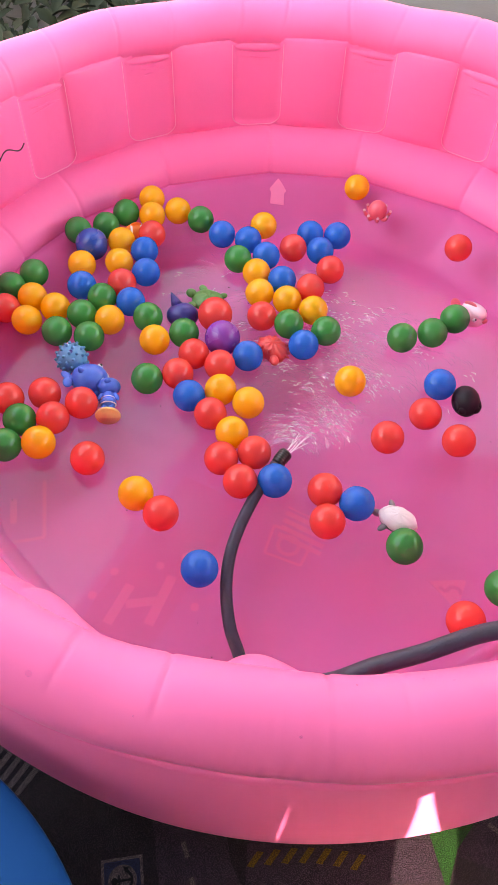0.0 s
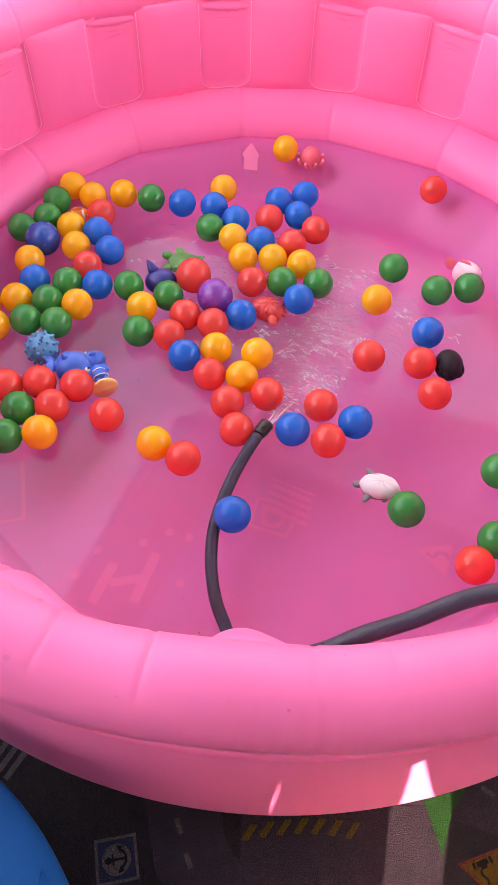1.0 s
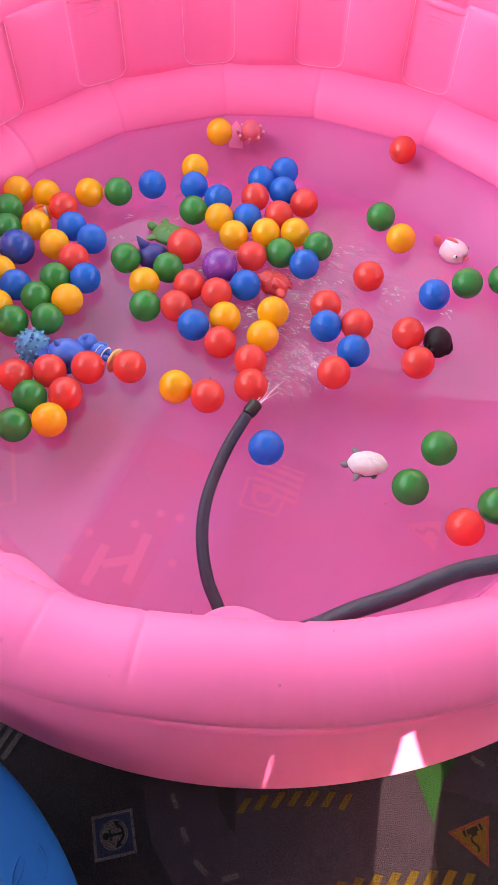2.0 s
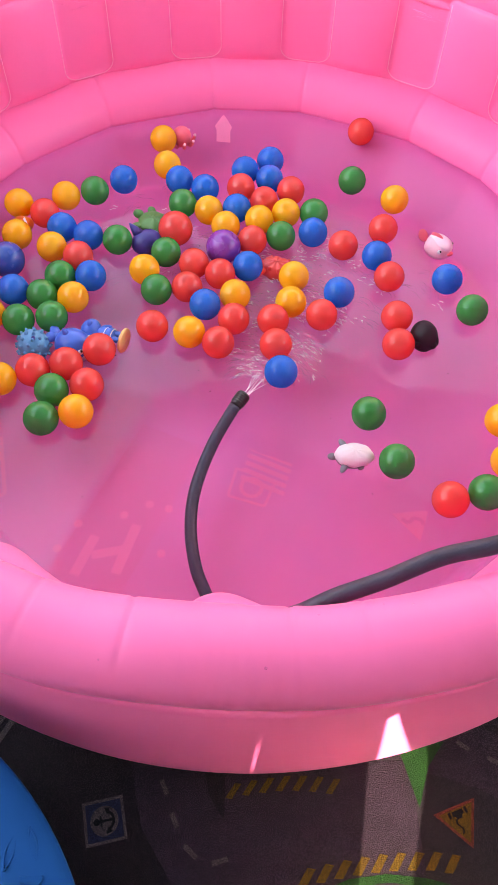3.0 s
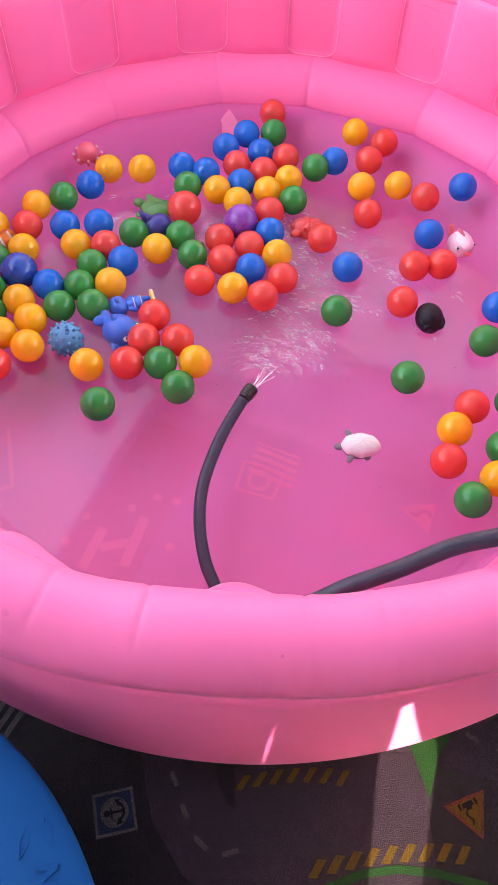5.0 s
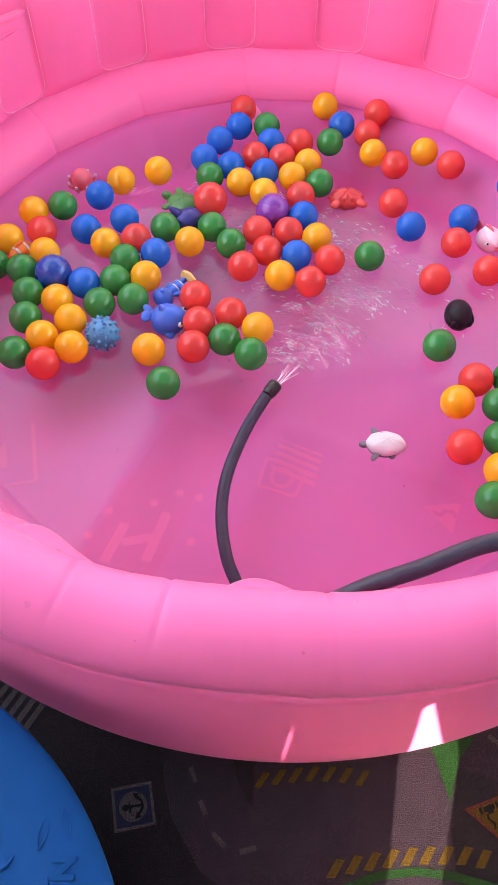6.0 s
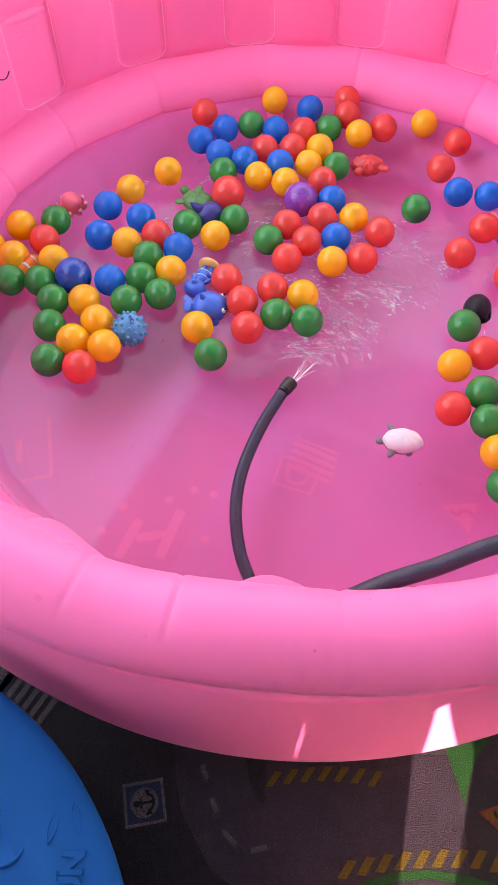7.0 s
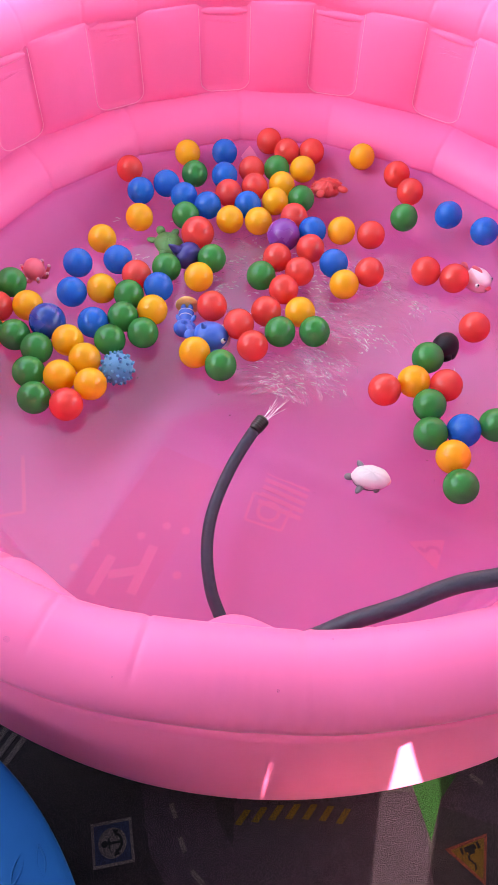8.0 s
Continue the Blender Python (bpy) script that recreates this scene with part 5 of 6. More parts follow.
    walk(ball("green"), drift(0.142, 82, 107, [(0, 0.125, 1.356), (0.5, 0.15, 1.375), (1, 0.161, 1.392), (1.5, 0.173, 1.406), (3, 0.221, 1.456), (3.5, 0.232, 1.484), (4, 0.234, 1.513), (5.5, 0.24, 1.589), (6, 0.24, 1.615), (6.5, 0.241, 1.641), (7, 0.237, 1.667), (7.5, 0.228, 1.688), (8, 0.218, 1.709)]))
    walk(ball("green"), drift(0.142, 35, 216, [(0, 0.213, 1.34), (0.5, 0.237, 1.364), (1, 0.246, 1.389), (1.5, 0.26, 1.411), (3, 0.305, 1.54), (3.5, 0.306, 1.592), (4, 0.301, 1.629), (5.5, 0.3, 1.735), (6, 0.273, 1.783), (6.5, 0.251, 1.811), (7, 0.221, 1.826), (7.5, 0.192, 1.833), (8, 0.153, 1.838)]))
    walk(ball("blue"), drift(0.142, 28, 29, [(0, 0.161, 1.29), (0.5, 0.187, 1.312), (1, 0.2, 1.335), (1.5, 0.219, 1.355), (3, 0.299, 1.47), (3.5, 0.329, 1.527), (4, 0.354, 1.585), (5.5, 0.348, 1.794), (6, 0.307, 1.858), (6.5, 0.247, 1.896), (7, 0.172, 1.91), (7.5, 0.093, 1.923), (8, 0.008, 1.906)]))
    walk(ball("blue"), drift(0.142, 112, 184, [(0, 0.035, 1.244), (0.5, 0.057, 1.263), (1, 0.069, 1.28), (1.5, 0.086, 1.295), (3, 0.141, 1.351), (3.5, 0.149, 1.376), (4, 0.157, 1.403), (5.5, 0.188, 1.466), (6, 0.198, 1.491), (6.5, 0.212, 1.514), (7, 0.223, 1.537), (7.5, 0.235, 1.56), (8, 0.245, 1.582)]))
    walk(ball("red"), drift(0.142, 64, 127, [(0, -0.088, 1.24), (0.5, -0.067, 1.256), (1, -0.057, 1.276), (1.5, -0.041, 1.292), (3, 0.016, 1.358), (3.5, 0.029, 1.383), (4, 0.036, 1.402), (5.5, 0.072, 1.426), (6, 0.088, 1.435), (6.5, 0.11, 1.446), (7, 0.116, 1.446), (7.5, 0.136, 1.461), (8, 0.157, 1.477)]))
    walk(ball("red"), drift(0.142, 26, 42, [(0, -0.026, 1.21), (0.5, -0.004, 1.23), (1, 0.007, 1.25), (1.5, 0.023, 1.266), (3, 0.077, 1.325), (3.5, 0.089, 1.343), (4, 0.101, 1.364), (5.5, 0.144, 1.414), (6, 0.161, 1.433), (6.5, 0.183, 1.451), (7, 0.199, 1.473), (7.5, 0.217, 1.494), (8, 0.239, 1.514)]))
    walk(ball("red"), drift(0.142, 49, 34, [(0, -0.117, 1.177), (0.5, -0.097, 1.194), (1, -0.087, 1.212), (1.5, -0.07, 1.228), (3, 0.003, 1.282), (3.5, 0.025, 1.305), (4, 0.038, 1.327), (5.5, 0.087, 1.357), (6, 0.111, 1.368), (6.5, 0.136, 1.379), (7, 0.162, 1.391), (7.5, 0.186, 1.41), (8, 0.211, 1.429)]))
    walk(ball("green"), drift(0.142, 26, 20, [(0, -0.183, 1.156), (0.5, -0.169, 1.191), (1, -0.157, 1.221), (1.5, -0.138, 1.233), (3, -0.066, 1.272), (3.5, -0.043, 1.294), (4, -0.035, 1.317), (5.5, 0.013, 1.381), (6, 0.026, 1.389), (6.5, 0.048, 1.39), (7, 0.073, 1.392), (7.5, 0.099, 1.402), (8, 0.119, 1.41)]))
    walk(ball("blue"), drift(0.142, 25, 191, [(0, -0.085, 1.114), (0.5, -0.064, 1.131), (1, -0.05, 1.154), (1.5, -0.029, 1.172), (3, 0.045, 1.228), (3.5, 0.074, 1.256), (4, 0.094, 1.284), (5.5, 0.153, 1.336), (6, 0.179, 1.354), (6.5, 0.206, 1.381), (7, 0.23, 1.404), (7.5, 0.26, 1.429), (8, 0.295, 1.462)]))
    walk(ball("yellow"), drift(0.142, 85, 65, [(0, -0.018, 1.137), (0.5, 0.006, 1.157), (1, 0.018, 1.176), (1.5, 0.039, 1.193), (3, 0.112, 1.259), (3.5, 0.139, 1.292), (4, 0.161, 1.324), (5.5, 0.209, 1.39), (6, 0.228, 1.415), (6.5, 0.252, 1.44), (7, 0.274, 1.475), (7.5, 0.303, 1.534), (8, 0.319, 1.586)]))
    walk(ball("yellow"), drift(0.142, 60, 94, [(0, 0.045, 1.105), (0.5, 0.079, 1.131), (1, 0.107, 1.164), (1.5, 0.143, 1.199), (3, 0.247, 1.319), (3.5, 0.329, 1.401), (4, 0.402, 1.481), (5.5, 0.525, 1.693), (6, 0.517, 1.75), (6.5, 0.508, 1.806), (7, 0.474, 1.854), (7.5, 0.432, 1.88), (8, 0.39, 1.906)]))
    walk(ball("red"), drift(0.142, 153, 354, [(0, -0.034, 1.068), (0.5, -0.011, 1.085), (1, 0.007, 1.102), (1.5, 0.029, 1.119), (3, 0.109, 1.186), (3.5, 0.138, 1.214), (4, 0.16, 1.247), (5.5, 0.228, 1.314), (6, 0.255, 1.341), (6.5, 0.289, 1.374), (7, 0.333, 1.426), (7.5, 0.373, 1.499), (8, 0.393, 1.573)]))
    walk(ball("yellow"), drift(0.142, 20, 197, [(0, 0.016, 1.02), (0.5, 0.052, 1.058), (1, 0.076, 1.097), (1.5, 0.109, 1.132), (3, 0.237, 1.239), (3.5, 0.298, 1.322), (4, 0.349, 1.42), (5.5, 0.423, 1.695), (6, 0.383, 1.74), (6.5, 0.347, 1.78), (7, 0.299, 1.804), (7.5, 0.261, 1.822), (8, 0.224, 1.839)]))
    walk(ball("red"), drift(0.142, 31, 126, [(0, -0.001, 0.952), (0.5, 0.033, 0.982), (1, 0.048, 1.028), (1.5, 0.076, 1.068), (3, 0.196, 1.184), (3.5, 0.21, 1.296), (4, 0.226, 1.357), (5.5, 0.358, 1.476), (6, 0.419, 1.545), (6.5, 0.472, 1.612), (7, 0.5, 1.667), (7.5, 0.51, 1.714), (8, 0.509, 1.755)]))
    walk(ball("red"), drift(0.142, 58, 18, [(0, 0.066, 0.972), (0.5, 0.098, 1.007), (1, 0.13, 1.052), (1.5, 0.22, 1.15), (3, 0.369, 1.426), (3.5, 0.424, 1.503), (4, 0.447, 1.578), (5.5, 0.433, 1.785), (6, 0.373, 1.822), (6.5, 0.314, 1.86), (7, 0.272, 1.886), (7.5, 0.228, 1.898), (8, 0.181, 1.919)]))
    walk(ball("red"), drift(0.142, 21, 176, [(0, 0.042, 0.898), (0.5, 0.074, 0.927), (1, 0.069, 0.959), (1.5, 0.086, 1), (3, 0.2, 1.113), (3.5, 0.238, 1.222), (4, 0.294, 1.296), (5.5, 0.445, 1.623), (6, 0.435, 1.694), (6.5, 0.419, 1.77), (7, 0.365, 1.831), (7.5, 0.307, 1.876), (8, 0.25, 1.922)]))
    walk(ball("blue"), drift(0.142, 48, 146, [(0, 0.111, 0.905), (0.5, 0.153, 0.927), (1, 0.182, 0.963), (1.5, 0.223, 1.074), (3, 0.446, 1.392), (3.5, 0.527, 1.487), (4, 0.582, 1.556), (5.5, 0.703, 1.635), (6, 0.721, 1.622), (6.5, 0.739, 1.608), (7, 0.736, 1.574), (7.5, 0.761, 1.548), (8, 0.787, 1.521)]))
    walk(ball("red"), drift(0.142, 106, 250, [(0, -0.473, 1.074), (0.5, -0.443, 1.065), (1, -0.415, 1.056), (1.5, -0.392, 1.044), (3, -0.308, 1.036), (3.5, -0.269, 1.028), (4, -0.224, 1.029), (5.5, -0.085, 1.051), (6, -0.043, 1.072), (6.5, -0.001, 1.094), (7, 0.035, 1.118), (7.5, 0.07, 1.15), (8, 0.104, 1.181)]))
    walk(ball("red"), drift(0.142, 27, 157, [(0, -0.397, 1.095), (0.5, -0.365, 1.082), (1, -0.347, 1.067), (1.5, -0.324, 1.053), (3, -0.241, 1.054), (3.5, -0.206, 1.061), (4, -0.171, 1.073), (5.5, -0.065, 1.12), (6, -0.035, 1.14), (6.5, -0.003, 1.167), (7, 0.021, 1.193), (7.5, 0.049, 1.219), (8, 0.071, 1.247)]))
    walk(ball("red"), drift(0.142, 134, 282, [(0, -0.365, 1.029), (0.5, -0.333, 1.016), (1, -0.31, 1.005), (1.5, -0.284, 0.994), (3, -0.192, 0.999), (3.5, -0.148, 1.02), (4, -0.104, 1.047), (5.5, 0.005, 1.134), (6, 0.033, 1.168), (6.5, 0.066, 1.202), (7, 0.086, 1.235), (7.5, 0.11, 1.267), (8, 0.133, 1.291)]))
    walk(ball("green"), drift(0.142, 31, 135, [(0, -0.433, 1.018), (0.5, -0.402, 1.006), (1, -0.378, 0.997), (1.5, -0.353, 0.988), (3, -0.262, 0.984), (3.5, -0.21, 0.991), (4, -0.158, 1.004), (5.5, -0.017, 1.064), (6, 0.022, 1.094), (6.5, 0.063, 1.126), (7, 0.096, 1.158), (7.5, 0.127, 1.194), (8, 0.165, 1.227)]))
    walk(ball("green"), drift(0.142, 122, 318, [(0, -0.448, 0.95), (0.5, -0.417, 0.938), (1, -0.391, 0.926), (1.5, -0.371, 0.919), (3, -0.273, 0.913), (3.5, -0.21, 0.918), (4, -0.141, 0.923), (5.5, 0.031, 1.015), (6, 0.079, 1.055), (6.5, 0.126, 1.097), (7, 0.163, 1.142), (7.5, 0.202, 1.187), (8, 0.243, 1.231)]))
    walk(ball("yellow"), drift(0.142, 59, 242, [(0, -0.38, 0.962), (0.5, -0.349, 0.948), (1, -0.323, 0.938), (1.5, -0.303, 0.928), (3, -0.206, 0.931), (3.5, -0.148, 0.949), (4, -0.088, 0.975), (5.5, 0.054, 1.084), (6, 0.092, 1.127), (6.5, 0.129, 1.171), (7, 0.153, 1.216), (7.5, 0.182, 1.256), (8, 0.211, 1.292)]))
    walk(ball("red"), drift(0.142, 77, 47, [(0, -0.313, 1.075), (0.5, -0.287, 1.067), (1, -0.268, 1.061), (1.5, -0.244, 1.059), (3, -0.176, 1.094), (3.5, -0.151, 1.111), (4, -0.127, 1.131), (5.5, -0.062, 1.194), (6, -0.047, 1.217), (6.5, -0.028, 1.239), (7, -0.017, 1.26), (7.5, -0.004, 1.281), (8, 0.007, 1.302)]))
    walk(ball("red"), drift(0.142, 100, 52, [(0, -0.272, 0.93), (0.5, -0.229, 0.952), (1, -0.196, 0.986), (1.5, -0.167, 1.025), (3, -0.068, 1.162), (3.5, -0.044, 1.208), (4, -0.028, 1.235), (5.5, 0.036, 1.301), (6, 0.056, 1.315), (6.5, 0.088, 1.325), (7, 0.117, 1.331), (7.5, 0.148, 1.343), (8, 0.173, 1.365)]))
    walk(ball("yellow"), drift(0.142, 26, 229, [(0, -0.161, 0.853), (0.5, -0.12, 0.88), (1, -0.093, 0.919), (1.5, -0.063, 0.959), (3, 0.013, 1.146), (3.5, 0.032, 1.194), (4, 0.048, 1.229), (5.5, 0.115, 1.269), (6, 0.141, 1.287), (6.5, 0.174, 1.308), (7, 0.22, 1.324), (7.5, 0.266, 1.351), (8, 0.317, 1.389)]))
    walk(ball("red"), drift(0.142, 52, 265, [(0, -0.106, 0.811), (0.5, -0.065, 0.838), (1, -0.033, 0.885), (1.5, 0.001, 0.932), (3, 0.076, 1.117), (3.5, 0.091, 1.157), (4, 0.109, 1.194), (5.5, 0.183, 1.249), (6, 0.209, 1.27), (6.5, 0.245, 1.307), (7, 0.289, 1.337), (7.5, 0.333, 1.383), (8, 0.38, 1.435)]))
    walk(ball("blue"), drift(0.142, 120, 249, [(0, -0.019, 0.698), (0.5, 0.025, 0.725), (1, 0.068, 0.762), (1.5, 0.112, 0.805), (3, 0.209, 1.038), (3.5, 0.234, 1.124), (4, 0.269, 1.193), (5.5, 0.404, 1.399), (6, 0.454, 1.461), (6.5, 0.499, 1.517), (7, 0.533, 1.577), (7.5, 0.57, 1.625), (8, 0.6, 1.663)]))
    walk(ball("yellow"), drift(0.142, 151, 167, [(0, 0.299, 1.921), (0.5, 0.247, 1.923), (1, 0.172, 1.92), (1.5, 0.1, 1.913), (3, -0.081, 1.828), (3.5, -0.126, 1.806), (4, -0.173, 1.763), (5.5, -0.242, 1.637), (6, -0.256, 1.609), (6.5, -0.264, 1.585), (7, -0.271, 1.562), (7.5, -0.277, 1.542), (8, -0.279, 1.526)]))
    walk(ball("red"), drift(0.142, 56, 174, [(0, 0.558, 1.678), (0.5, 0.57, 1.717), (1, 0.559, 1.756), (1.5, 0.544, 1.793), (3, 0.451, 1.876), (3.5, 0.403, 1.899), (4, 0.343, 1.909), (5.5, 0.119, 1.93), (6, 0.043, 1.921), (6.5, -0.034, 1.912), (7, -0.111, 1.884), (7.5, -0.178, 1.85), (8, -0.245, 1.816)]))
    walk(ball("green"), drift(0.142, 86, 134, [(0, 0.391, 1.333), (0.5, 0.416, 1.397), (1, 0.428, 1.45), (1.5, 0.439, 1.503), (3, 0.41, 1.668), (3.5, 0.367, 1.738), (4, 0.305, 1.79), (5.5, 0.151, 1.844), (6, 0.107, 1.846), (6.5, 0.061, 1.847), (7, 0.016, 1.835), (7.5, -0.026, 1.819), (8, -0.068, 1.803)]))
    walk(ball("green"), drift(0.142, 127, 334, [(0, 0.464, 1.356), (0.5, 0.495, 1.367), (1, 0.522, 1.377), (1.5, 0.575, 1.367), (3, 0.644, 1.221), (3.5, 0.643, 1.187), (4, 0.64, 1.163), (5.5, 0.636, 1.065), (6, 0.612, 1.004), (6.5, 0.635, 0.965), (7, 0.624, 0.952), (7.5, 0.618, 0.967), (8, 0.613, 0.982)]))
    walk(ball("green"), drift(0.142, 24, 358, [(0, 0.522, 1.408), (0.5, 0.562, 1.402), (1, 0.599, 1.388), (1.5, 0.65, 1.368), (3, 0.761, 1.239), (3.5, 0.751, 1.151), (4, 0.741, 1.063), (5.5, 0.617, 0.931), (6, 0.581, 0.936), (6.5, 0.544, 0.941), (7, 0.515, 0.961), (7.5, 0.497, 0.995), (8, 0.481, 1.029)]))
    walk(ball("yellow"), drift(0.142, 55, 343, [(0, 0.267, 1.186), (0.5, 0.327, 1.265), (1, 0.38, 1.34), (1.5, 0.438, 1.412), (3, 0.511, 1.596), (3.5, 0.513, 1.661), (4, 0.496, 1.726), (5.5, 0.351, 1.902), (6, 0.266, 1.943), (6.5, 0.176, 1.953), (7, 0.076, 1.948), (7.5, -0.014, 1.929), (8, -0.094, 1.897)]))
    walk(ball("blue"), drift(0.142, 34, 129, [(0, 0.467, 1.193), (0.5, 0.481, 1.215), (1, 0.486, 1.241), (1.5, 0.506, 1.266), (3, 0.602, 1.317), (3.5, 0.631, 1.298), (4, 0.65, 1.264), (5.5, 0.691, 1.149), (6, 0.675, 1.032), (6.5, 0.612, 0.895), (7, 0.579, 0.863), (7.5, 0.562, 0.914), (8, 0.544, 0.965)]))
    walk(ball("red"), drift(0.142, 28, 67, [(0, 0.428, 1.105), (0.5, 0.457, 1.135), (1, 0.459, 1.151), (1.5, 0.46, 1.162), (3, 0.472, 1.199), (3.5, 0.476, 1.22), (4, 0.475, 1.243), (5.5, 0.538, 1.383), (6, 0.555, 1.408), (6.5, 0.571, 1.433), (7, 0.579, 1.449), (7.5, 0.584, 1.438), (8, 0.584, 1.423)]))
    walk(ball("red"), drift(0.142, 61, 87, [(0, 0.343, 1.034), (0.5, 0.348, 1.098), (1, 0.35, 1.166), (1.5, 0.36, 1.262), (3, 0.471, 1.486), (3.5, 0.495, 1.563), (4, 0.507, 1.643), (5.5, 0.46, 1.871), (6, 0.406, 1.916), (6.5, 0.34, 1.937), (7, 0.273, 1.955), (7.5, 0.206, 1.964), (8, 0.131, 1.966)]))
    walk(ball("red"), drift(0.142, 44, 232, [(0, 0.493, 1.037), (0.5, 0.493, 1.052), (1, 0.481, 1.067), (1.5, 0.476, 1.08), (3, 0.466, 1.118), (3.5, 0.459, 1.143), (4, 0.453, 1.169), (5.5, 0.482, 1.254), (6, 0.491, 1.286), (6.5, 0.505, 1.317), (7, 0.513, 1.362), (7.5, 0.522, 1.407), (8, 0.518, 1.445)]))
    walk(ball("red"), drift(0.142, 79, 260, [(0, 0.212, 0.89), (0.5, 0.231, 0.957), (1, 0.241, 1.026), (1.5, 0.296, 1.123), (3, 0.468, 1.323), (3.5, 0.534, 1.415), (4, 0.551, 1.472), (5.5, 0.578, 1.645), (6, 0.579, 1.698), (6.5, 0.572, 1.735), (7, 0.553, 1.775), (7.5, 0.522, 1.808), (8, 0.48, 1.83)]))
    walk(ball("red"), drift(0.142, 28, 126, [(0, 0.217, 0.818), (0.5, 0.217, 0.883), (1, 0.253, 0.937), (1.5, 0.285, 0.991), (3, 0.304, 1.201), (3.5, 0.384, 1.264), (4, 0.469, 1.336), (5.5, 0.606, 1.347), (6, 0.617, 1.317), (6.5, 0.61, 1.294), (7, 0.616, 1.29), (7.5, 0.612, 1.276), (8, 0.609, 1.261)]))
    walk(ball("blue"), drift(0.142, 79, 227, [(0, 0.275, 0.863), (0.5, 0.284, 0.913), (1, 0.31, 0.986), (1.5, 0.332, 1.051), (3, 0.348, 1.271), (3.5, 0.388, 1.345), (4, 0.443, 1.405), (5.5, 0.585, 1.463), (6, 0.584, 1.49), (6.5, 0.595, 1.521), (7, 0.606, 1.564), (7.5, 0.645, 1.583), (8, 0.684, 1.602)]))
    walk(ball("green"), drift(0.142, 38, 128, [(0, 0.363, 0.774), (0.5, 0.374, 0.778), (1, 0.394, 0.784), (1.5, 0.413, 0.78), (3, 0.428, 0.818), (3.5, 0.431, 0.854), (4, 0.433, 0.906), (5.5, 0.469, 1.052), (6, 0.478, 1.089), (6.5, 0.488, 1.116), (7, 0.497, 1.139), (7.5, 0.497, 1.143), (8, 0.492, 1.163)]))
    walk(ball("green"), drift(0.142, 40, 302, [(0, 0.54, 0.7), (0.5, 0.547, 0.712), (1, 0.554, 0.724), (1.5, 0.568, 0.736), (3, 0.592, 0.75), (3.5, 0.588, 0.746), (4, 0.571, 0.738), (5.5, 0.537, 0.713), (6, 0.535, 0.717), (6.5, 0.531, 0.72), (7, 0.528, 0.745), (7.5, 0.524, 0.786), (8, 0.52, 0.828)]))
    walk(ball("red"), drift(0.142, 78, 319, [(0, 0.463, 0.631), (0.5, 0.489, 0.647), (1, 0.506, 0.672), (1.5, 0.51, 0.685), (3, 0.52, 0.734), (3.5, 0.519, 0.751), (4, 0.51, 0.772), (5.5, 0.51, 0.816), (6, 0.496, 0.833), (6.5, 0.472, 0.866), (7, 0.45, 0.919), (7.5, 0.422, 0.99), (8, 0.389, 1.067)]))
    walk(ball("green"), drift(0.142, 112, 131, [(0, 0.654, 0.965), (0.5, 0.619, 0.92), (1, 0.584, 0.876), (1.5, 0.542, 0.865), (3, 0.384, 0.932), (3.5, 0.349, 0.984), (4, 0.33, 1.044), (5.5, 0.32, 1.276), (6, 0.348, 1.357), (6.5, 0.385, 1.434), (7, 0.425, 1.513), (7.5, 0.459, 1.589), (8, 0.483, 1.646)]))
    walk(ball("yellow"), drift(0.142, 128, 142, [(0, 0.729, 1.119), (0.5, 0.719, 1.073), (1, 0.71, 1.027), (1.5, 0.7, 0.981), (3, 0.654, 0.918), (3.5, 0.629, 0.892), (4, 0.588, 0.868), (5.5, 0.516, 0.901), (6, 0.497, 0.941), (6.5, 0.477, 0.98), (7, 0.465, 1.029), (7.5, 0.459, 1.06), (8, 0.454, 1.093)]))
    walk(ball("red"), drift(0.142, 154, 2, [(0, 0.793, 1.257), (0.5, 0.782, 1.188), (1, 0.772, 1.118), (1.5, 0.761, 1.048), (3, 0.728, 0.94), (3.5, 0.69, 0.922), (4, 0.647, 0.904), (5.5, 0.557, 0.965), (6, 0.542, 0.999), (6.5, 0.528, 1.033), (7, 0.529, 1.064), (7.5, 0.527, 1.074), (8, 0.523, 1.085)]))
    walk(ball("yellow"), drift(0.142, 58, 18, [(0, 0.627, 0.804), (0.5, 0.634, 0.794), (1, 0.64, 0.785), (1.5, 0.647, 0.775), (3, 0.648, 0.821), (3.5, 0.64, 0.792), (4, 0.635, 0.762), (5.5, 0.578, 0.769), (6, 0.561, 0.782), (6.5, 0.545, 0.797), (7, 0.526, 0.819), (7.5, 0.521, 0.859), (8, 0.514, 0.898)]))
    walk(ball("green"), drift(0.142, 118, 209, [(0, 0.719, 0.942), (0.5, 0.718, 0.912), (1, 0.718, 0.882), (1.5, 0.717, 0.852), (3, 0.712, 0.845), (3.5, 0.691, 0.838), (4, 0.674, 0.833), (5.5, 0.596, 0.838), (6, 0.571, 0.854), (6.5, 0.547, 0.87), (7, 0.516, 0.891), (7.5, 0.494, 0.923), (8, 0.475, 0.955)]))
    walk(ball("yellow"), drift(0.142, 61, 56, [(0, -0.565, 1.097), (0.5, -0.559, 1.072), (1, -0.529, 1.051), (1.5, -0.491, 1.032), (3, -0.373, 1.012), (3.5, -0.343, 1.016), (4, -0.303, 1.025), (5.5, -0.171, 1.04), (6, -0.136, 1.061), (6.5, -0.102, 1.083), (7, -0.072, 1.115), (7.5, -0.047, 1.136), (8, -0.023, 1.156)]))
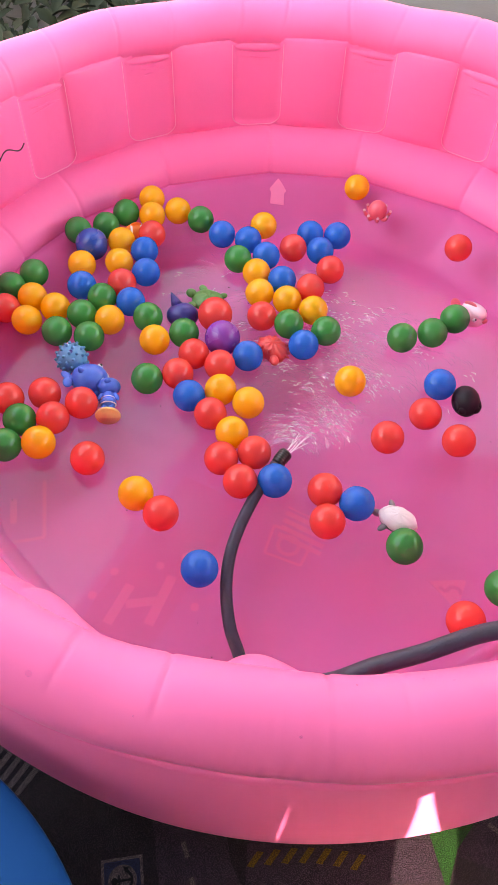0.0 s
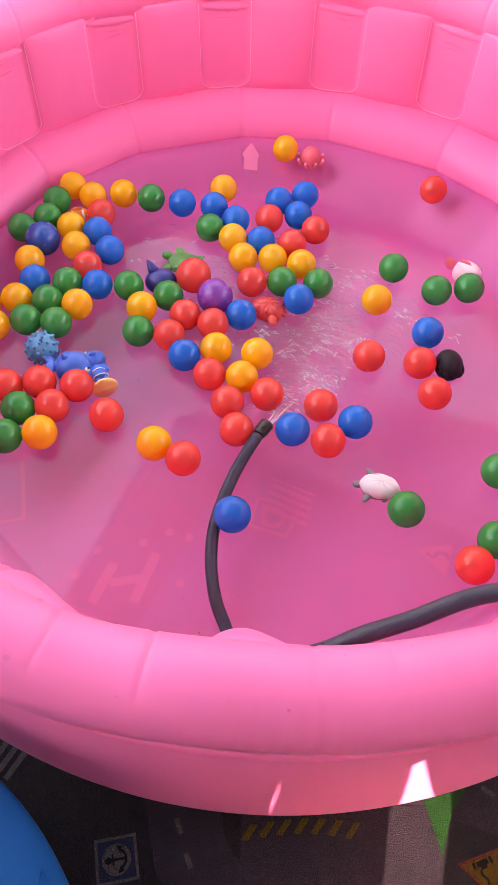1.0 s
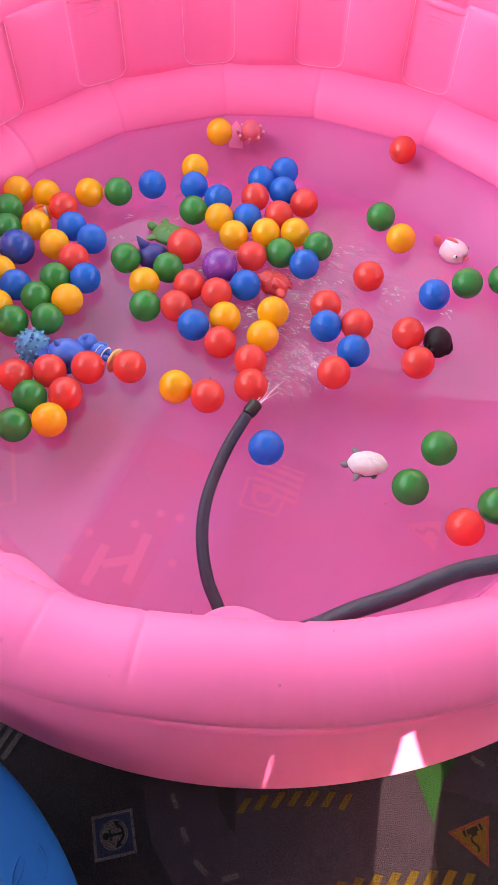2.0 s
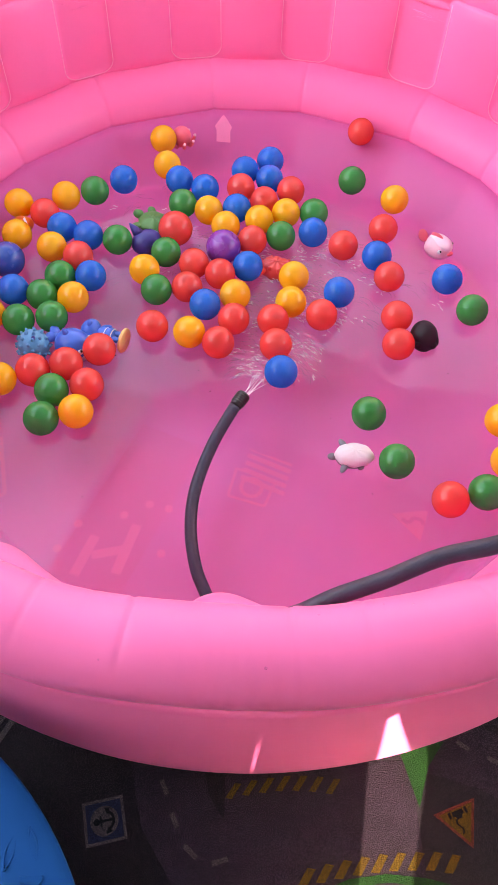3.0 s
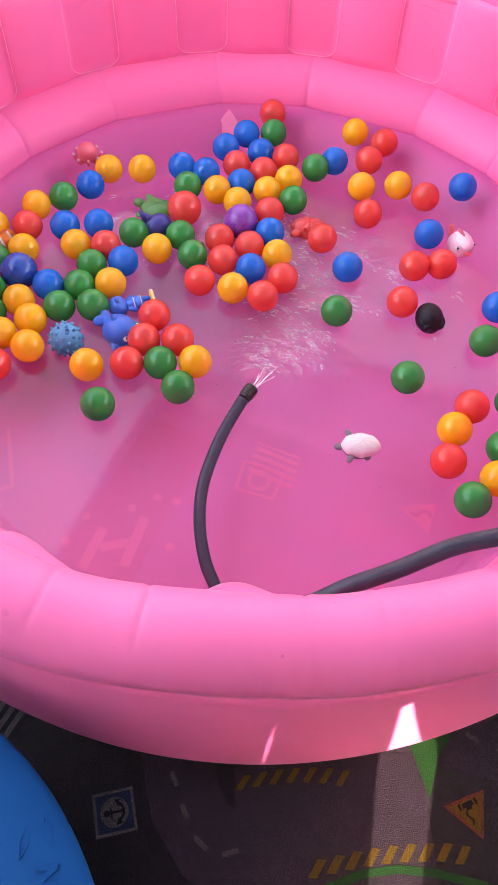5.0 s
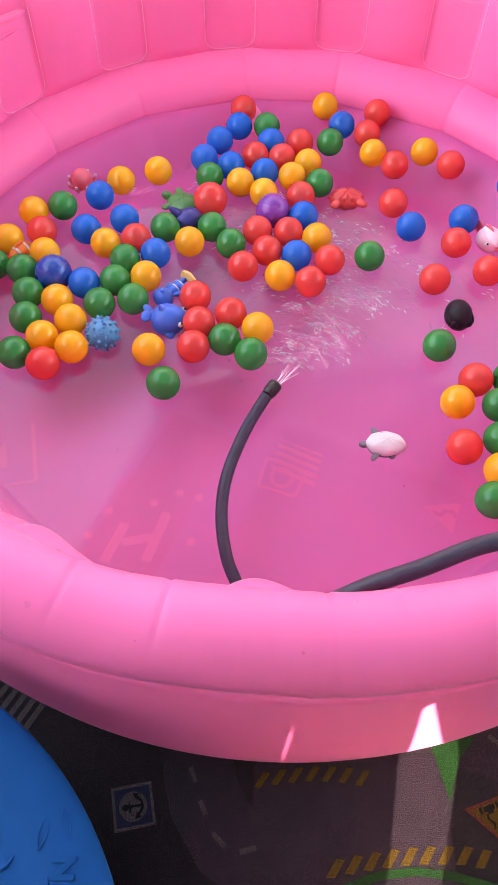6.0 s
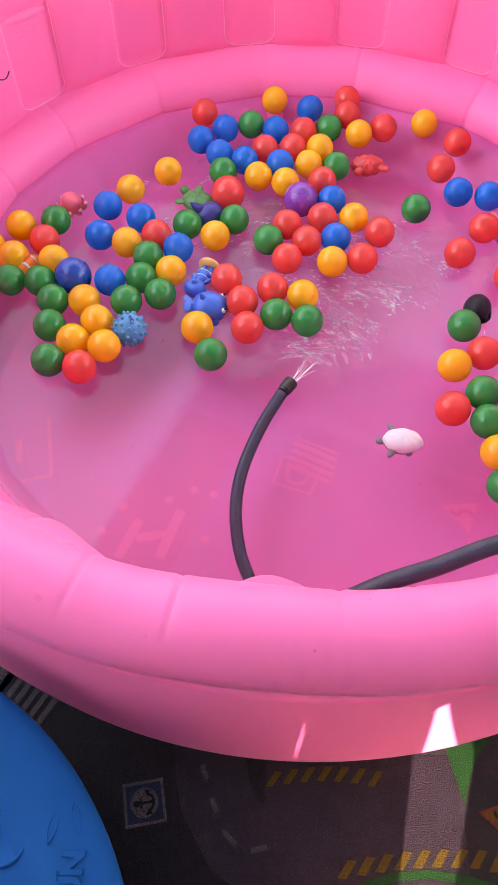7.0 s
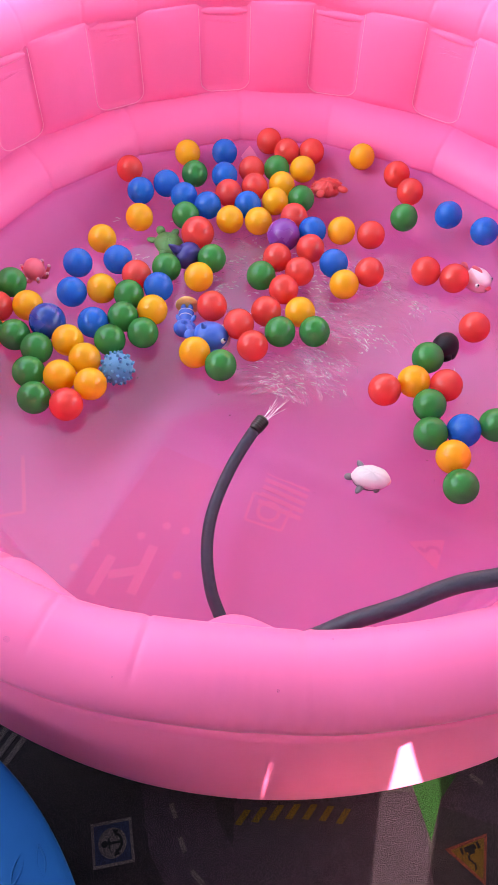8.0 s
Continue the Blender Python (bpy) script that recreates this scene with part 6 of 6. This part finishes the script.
    walk(ball("green"), drift(0.142, 151, 44, [(0, -0.52, 0.955), (0.5, -0.511, 0.935), (1, -0.494, 0.916), (1.5, -0.462, 0.905), (3, -0.394, 0.92), (3.5, -0.342, 0.923), (4, -0.291, 0.92), (5.5, -0.132, 0.948), (6, -0.098, 0.973), (6.5, -0.063, 0.998), (7, -0.038, 1.041), (7.5, -0.001, 1.081), (8, 0.036, 1.121)]))
    walk(TOYS["octo"], swim(0.125, [(0, 0.355, 1.835, 0), (0.5, 0.299, 1.868, 10), (1, 0.242, 1.902, 20), (1.5, 0.185, 1.935, 30), (3, -0.034, 1.856, 60), (3.5, -0.104, 1.867, 70), (4, -0.182, 1.861, 80), (5.5, -0.327, 1.681, 110), (6, -0.358, 1.625, 120), (6.5, -0.388, 1.569, 130), (7, -0.414, 1.518, 140), (7.5, -0.422, 1.468, 150), (8, -0.43, 1.418, 160)]))
    walk(TOYS["fish"], swim(0.127, [(0, 0.567, 1.444, -40), (0.5, 0.585, 1.449, -41), (1, 0.603, 1.455, -43), (1.5, 0.604, 1.454, -45), (3, 0.6, 1.444, -48), (3.5, 0.608, 1.441, -66), (4, 0.617, 1.432, -72), (5.5, 0.642, 1.435, -70), (6, 0.64, 1.439, -67), (6.5, 0.638, 1.443, -64), (7, 0.632, 1.457, -61), (7.5, 0.637, 1.447, -58), (8, 0.643, 1.436, -55)]))
    walk(TOYS["peng"], swim(0.13, [(0, 0.523, 1.161, 10), (0.5, 0.529, 1.159, 8), (1, 0.524, 1.159, 6), (1.5, 0.526, 1.162, 5), (3, 0.528, 1.154, 0), (3.5, 0.524, 1.161, 3), (4, 0.519, 1.172, 6), (5.5, 0.533, 1.191, 15), (6, 0.534, 1.191, 7), (6.5, 0.534, 1.192, -1), (7, 0.535, 1.2, -9), (7.5, 0.537, 1.204, -17), (8, 0.539, 1.209, -25)]))
    walk(TOYS["clown"], swim(0.125, [(0, -0.289, 1.689, 10), (0.5, -0.322, 1.658, 13), (1, -0.354, 1.627, 17), (1.5, -0.387, 1.595, 21), (3, -0.41, 1.496, 32), (3.5, -0.425, 1.468, 36), (4, -0.437, 1.454, 40), (5.5, -0.459, 1.396, 51), (6, -0.464, 1.364, 55), (6.5, -0.468, 1.332, 58), (7, -0.476, 1.305, 62), (7.5, -0.474, 1.257, 66), (8, -0.472, 1.209, 70)]))
    walk(TOYS["star"], swim(0.124, [(0, -0.075, 1.439, 160), (0.5, -0.075, 1.452, 158), (1, -0.075, 1.466, 156), (1.5, -0.077, 1.484, 155), (3, -0.088, 1.518, 150), (3.5, -0.089, 1.525, 153), (4, -0.097, 1.534, 156), (5.5, -0.1, 1.547, 165), (6, -0.098, 1.551, 156), (6.5, -0.097, 1.556, 147), (7, -0.105, 1.545, 138), (7.5, -0.11, 1.541, 129), (8, -0.116, 1.537, 120)]))
    walk(TOYS["bird"], swim(0.128, [(0, -0.128, 1.378, 0), (0.5, -0.124, 1.387, 3), (1, -0.12, 1.396, 7), (1.5, -0.115, 1.404, 11), (3, -0.097, 1.443, 22), (3.5, -0.093, 1.45, 26), (4, -0.093, 1.46, 30), (5.5, -0.085, 1.479, 41), (6, -0.079, 1.482, 45), (6.5, -0.074, 1.485, 48), (7, -0.07, 1.49, 52), (7.5, -0.067, 1.491, 56), (8, -0.063, 1.491, 60)]))
    walk(TOYS["crab"], swim(0.123, [(0, 0.09, 1.289, 140), (0.5, 0.118, 1.304, 143), (1, 0.13, 1.318, 146), (1.5, 0.151, 1.331, 150), (3, 0.209, 1.365, 162), (3.5, 0.229, 1.399, 166), (4, 0.24, 1.437, 170), (5.5, 0.293, 1.521, 181), (6, 0.308, 1.581, 185), (6.5, 0.322, 1.641, 188), (7, 0.32, 1.699, 192), (7.5, 0.305, 1.743, 196), (8, 0.291, 1.787, 200)]))
    walk(TOYS["whale"], swim(0.126, [(0, -0.317, 1.156, 20), (0.5, -0.303, 1.14, 15), (1, -0.29, 1.125, 10), (1.5, -0.286, 1.112, 5), (3, -0.239, 1.121, -20), (3.5, -0.216, 1.132, -27), (4, -0.198, 1.14, -35), (5.5, -0.13, 1.143, -20), (6, -0.105, 1.161, -5), (6.5, -0.08, 1.178, 10), (7, -0.053, 1.188, 6), (7.5, -0.024, 1.203, 3), (8, 0.005, 1.219, 0)]))
    walk(TOYS["spiky"], swim(0.135, [(0, -0.362, 1.209, 0), (0.5, -0.361, 1.188, 3), (1, -0.361, 1.168, 6), (1.5, -0.356, 1.143, 9), (3, -0.318, 1.109, 18), (3.5, -0.299, 1.099, 21), (4, -0.287, 1.105, 25), (5.5, -0.253, 1.108, 34), (6, -0.24, 1.109, 37), (6.5, -0.226, 1.109, 40), (7, -0.217, 1.111, 43), (7.5, -0.202, 1.11, 46), (8, -0.188, 1.109, 50)]))
    walk(TOYS["turtle"], swim(0.127, [(0, 0.353, 0.84, -22), (0.5, 0.35, 0.84, -16), (1, 0.347, 0.839, -10), (1.5, 0.345, 0.841, -5), (3, 0.345, 0.837, -1), (3.5, 0.345, 0.841, 0), (4, 0.343, 0.842, 0), (5.5, 0.342, 0.843, -2), (6, 0.344, 0.842, -3), (6.5, 0.346, 0.842, -4), (7, 0.345, 0.845, -4), (7.5, 0.344, 0.846, -5), (8, 0.344, 0.848, -6)]))
    walk(TOYS["figure"], swim(0.128, [(0, -0.266, 1.136, -82), (0.5, -0.256, 1.14, -73), (1, -0.246, 1.143, -65), (1.5, -0.243, 1.137, -47), (3, -0.203, 1.162, -20), (3.5, -0.187, 1.18, -18), (4, -0.181, 1.203, -12), (5.5, -0.146, 1.213, 32), (6, -0.12, 1.225, 46), (6.5, -0.094, 1.237, 62), (7, -0.087, 1.242, 69), (7.5, -0.07, 1.241, 80), (8, -0.052, 1.241, 90)]))
    for c, f0, s0, turn, q in GLINTS:
        rows = []
        for k in range(6):
            u = k / 5
            f = f0 + 0.05 * u + 0.006 * math.sin(5 * u + 6 * q)
            rows.append((8.0 * u, pose(f, s0 * (1 + 0.25 * u) + 0.006 * math.sin(7 * u + 9 * q), 0, 0, 0, math.degrees(math.atan2(s0, f + 0.05) + turn * (0.6 + 0.4 * math.sin(6 * u + 5 * q))))))
        walk(c, rows)

motions()
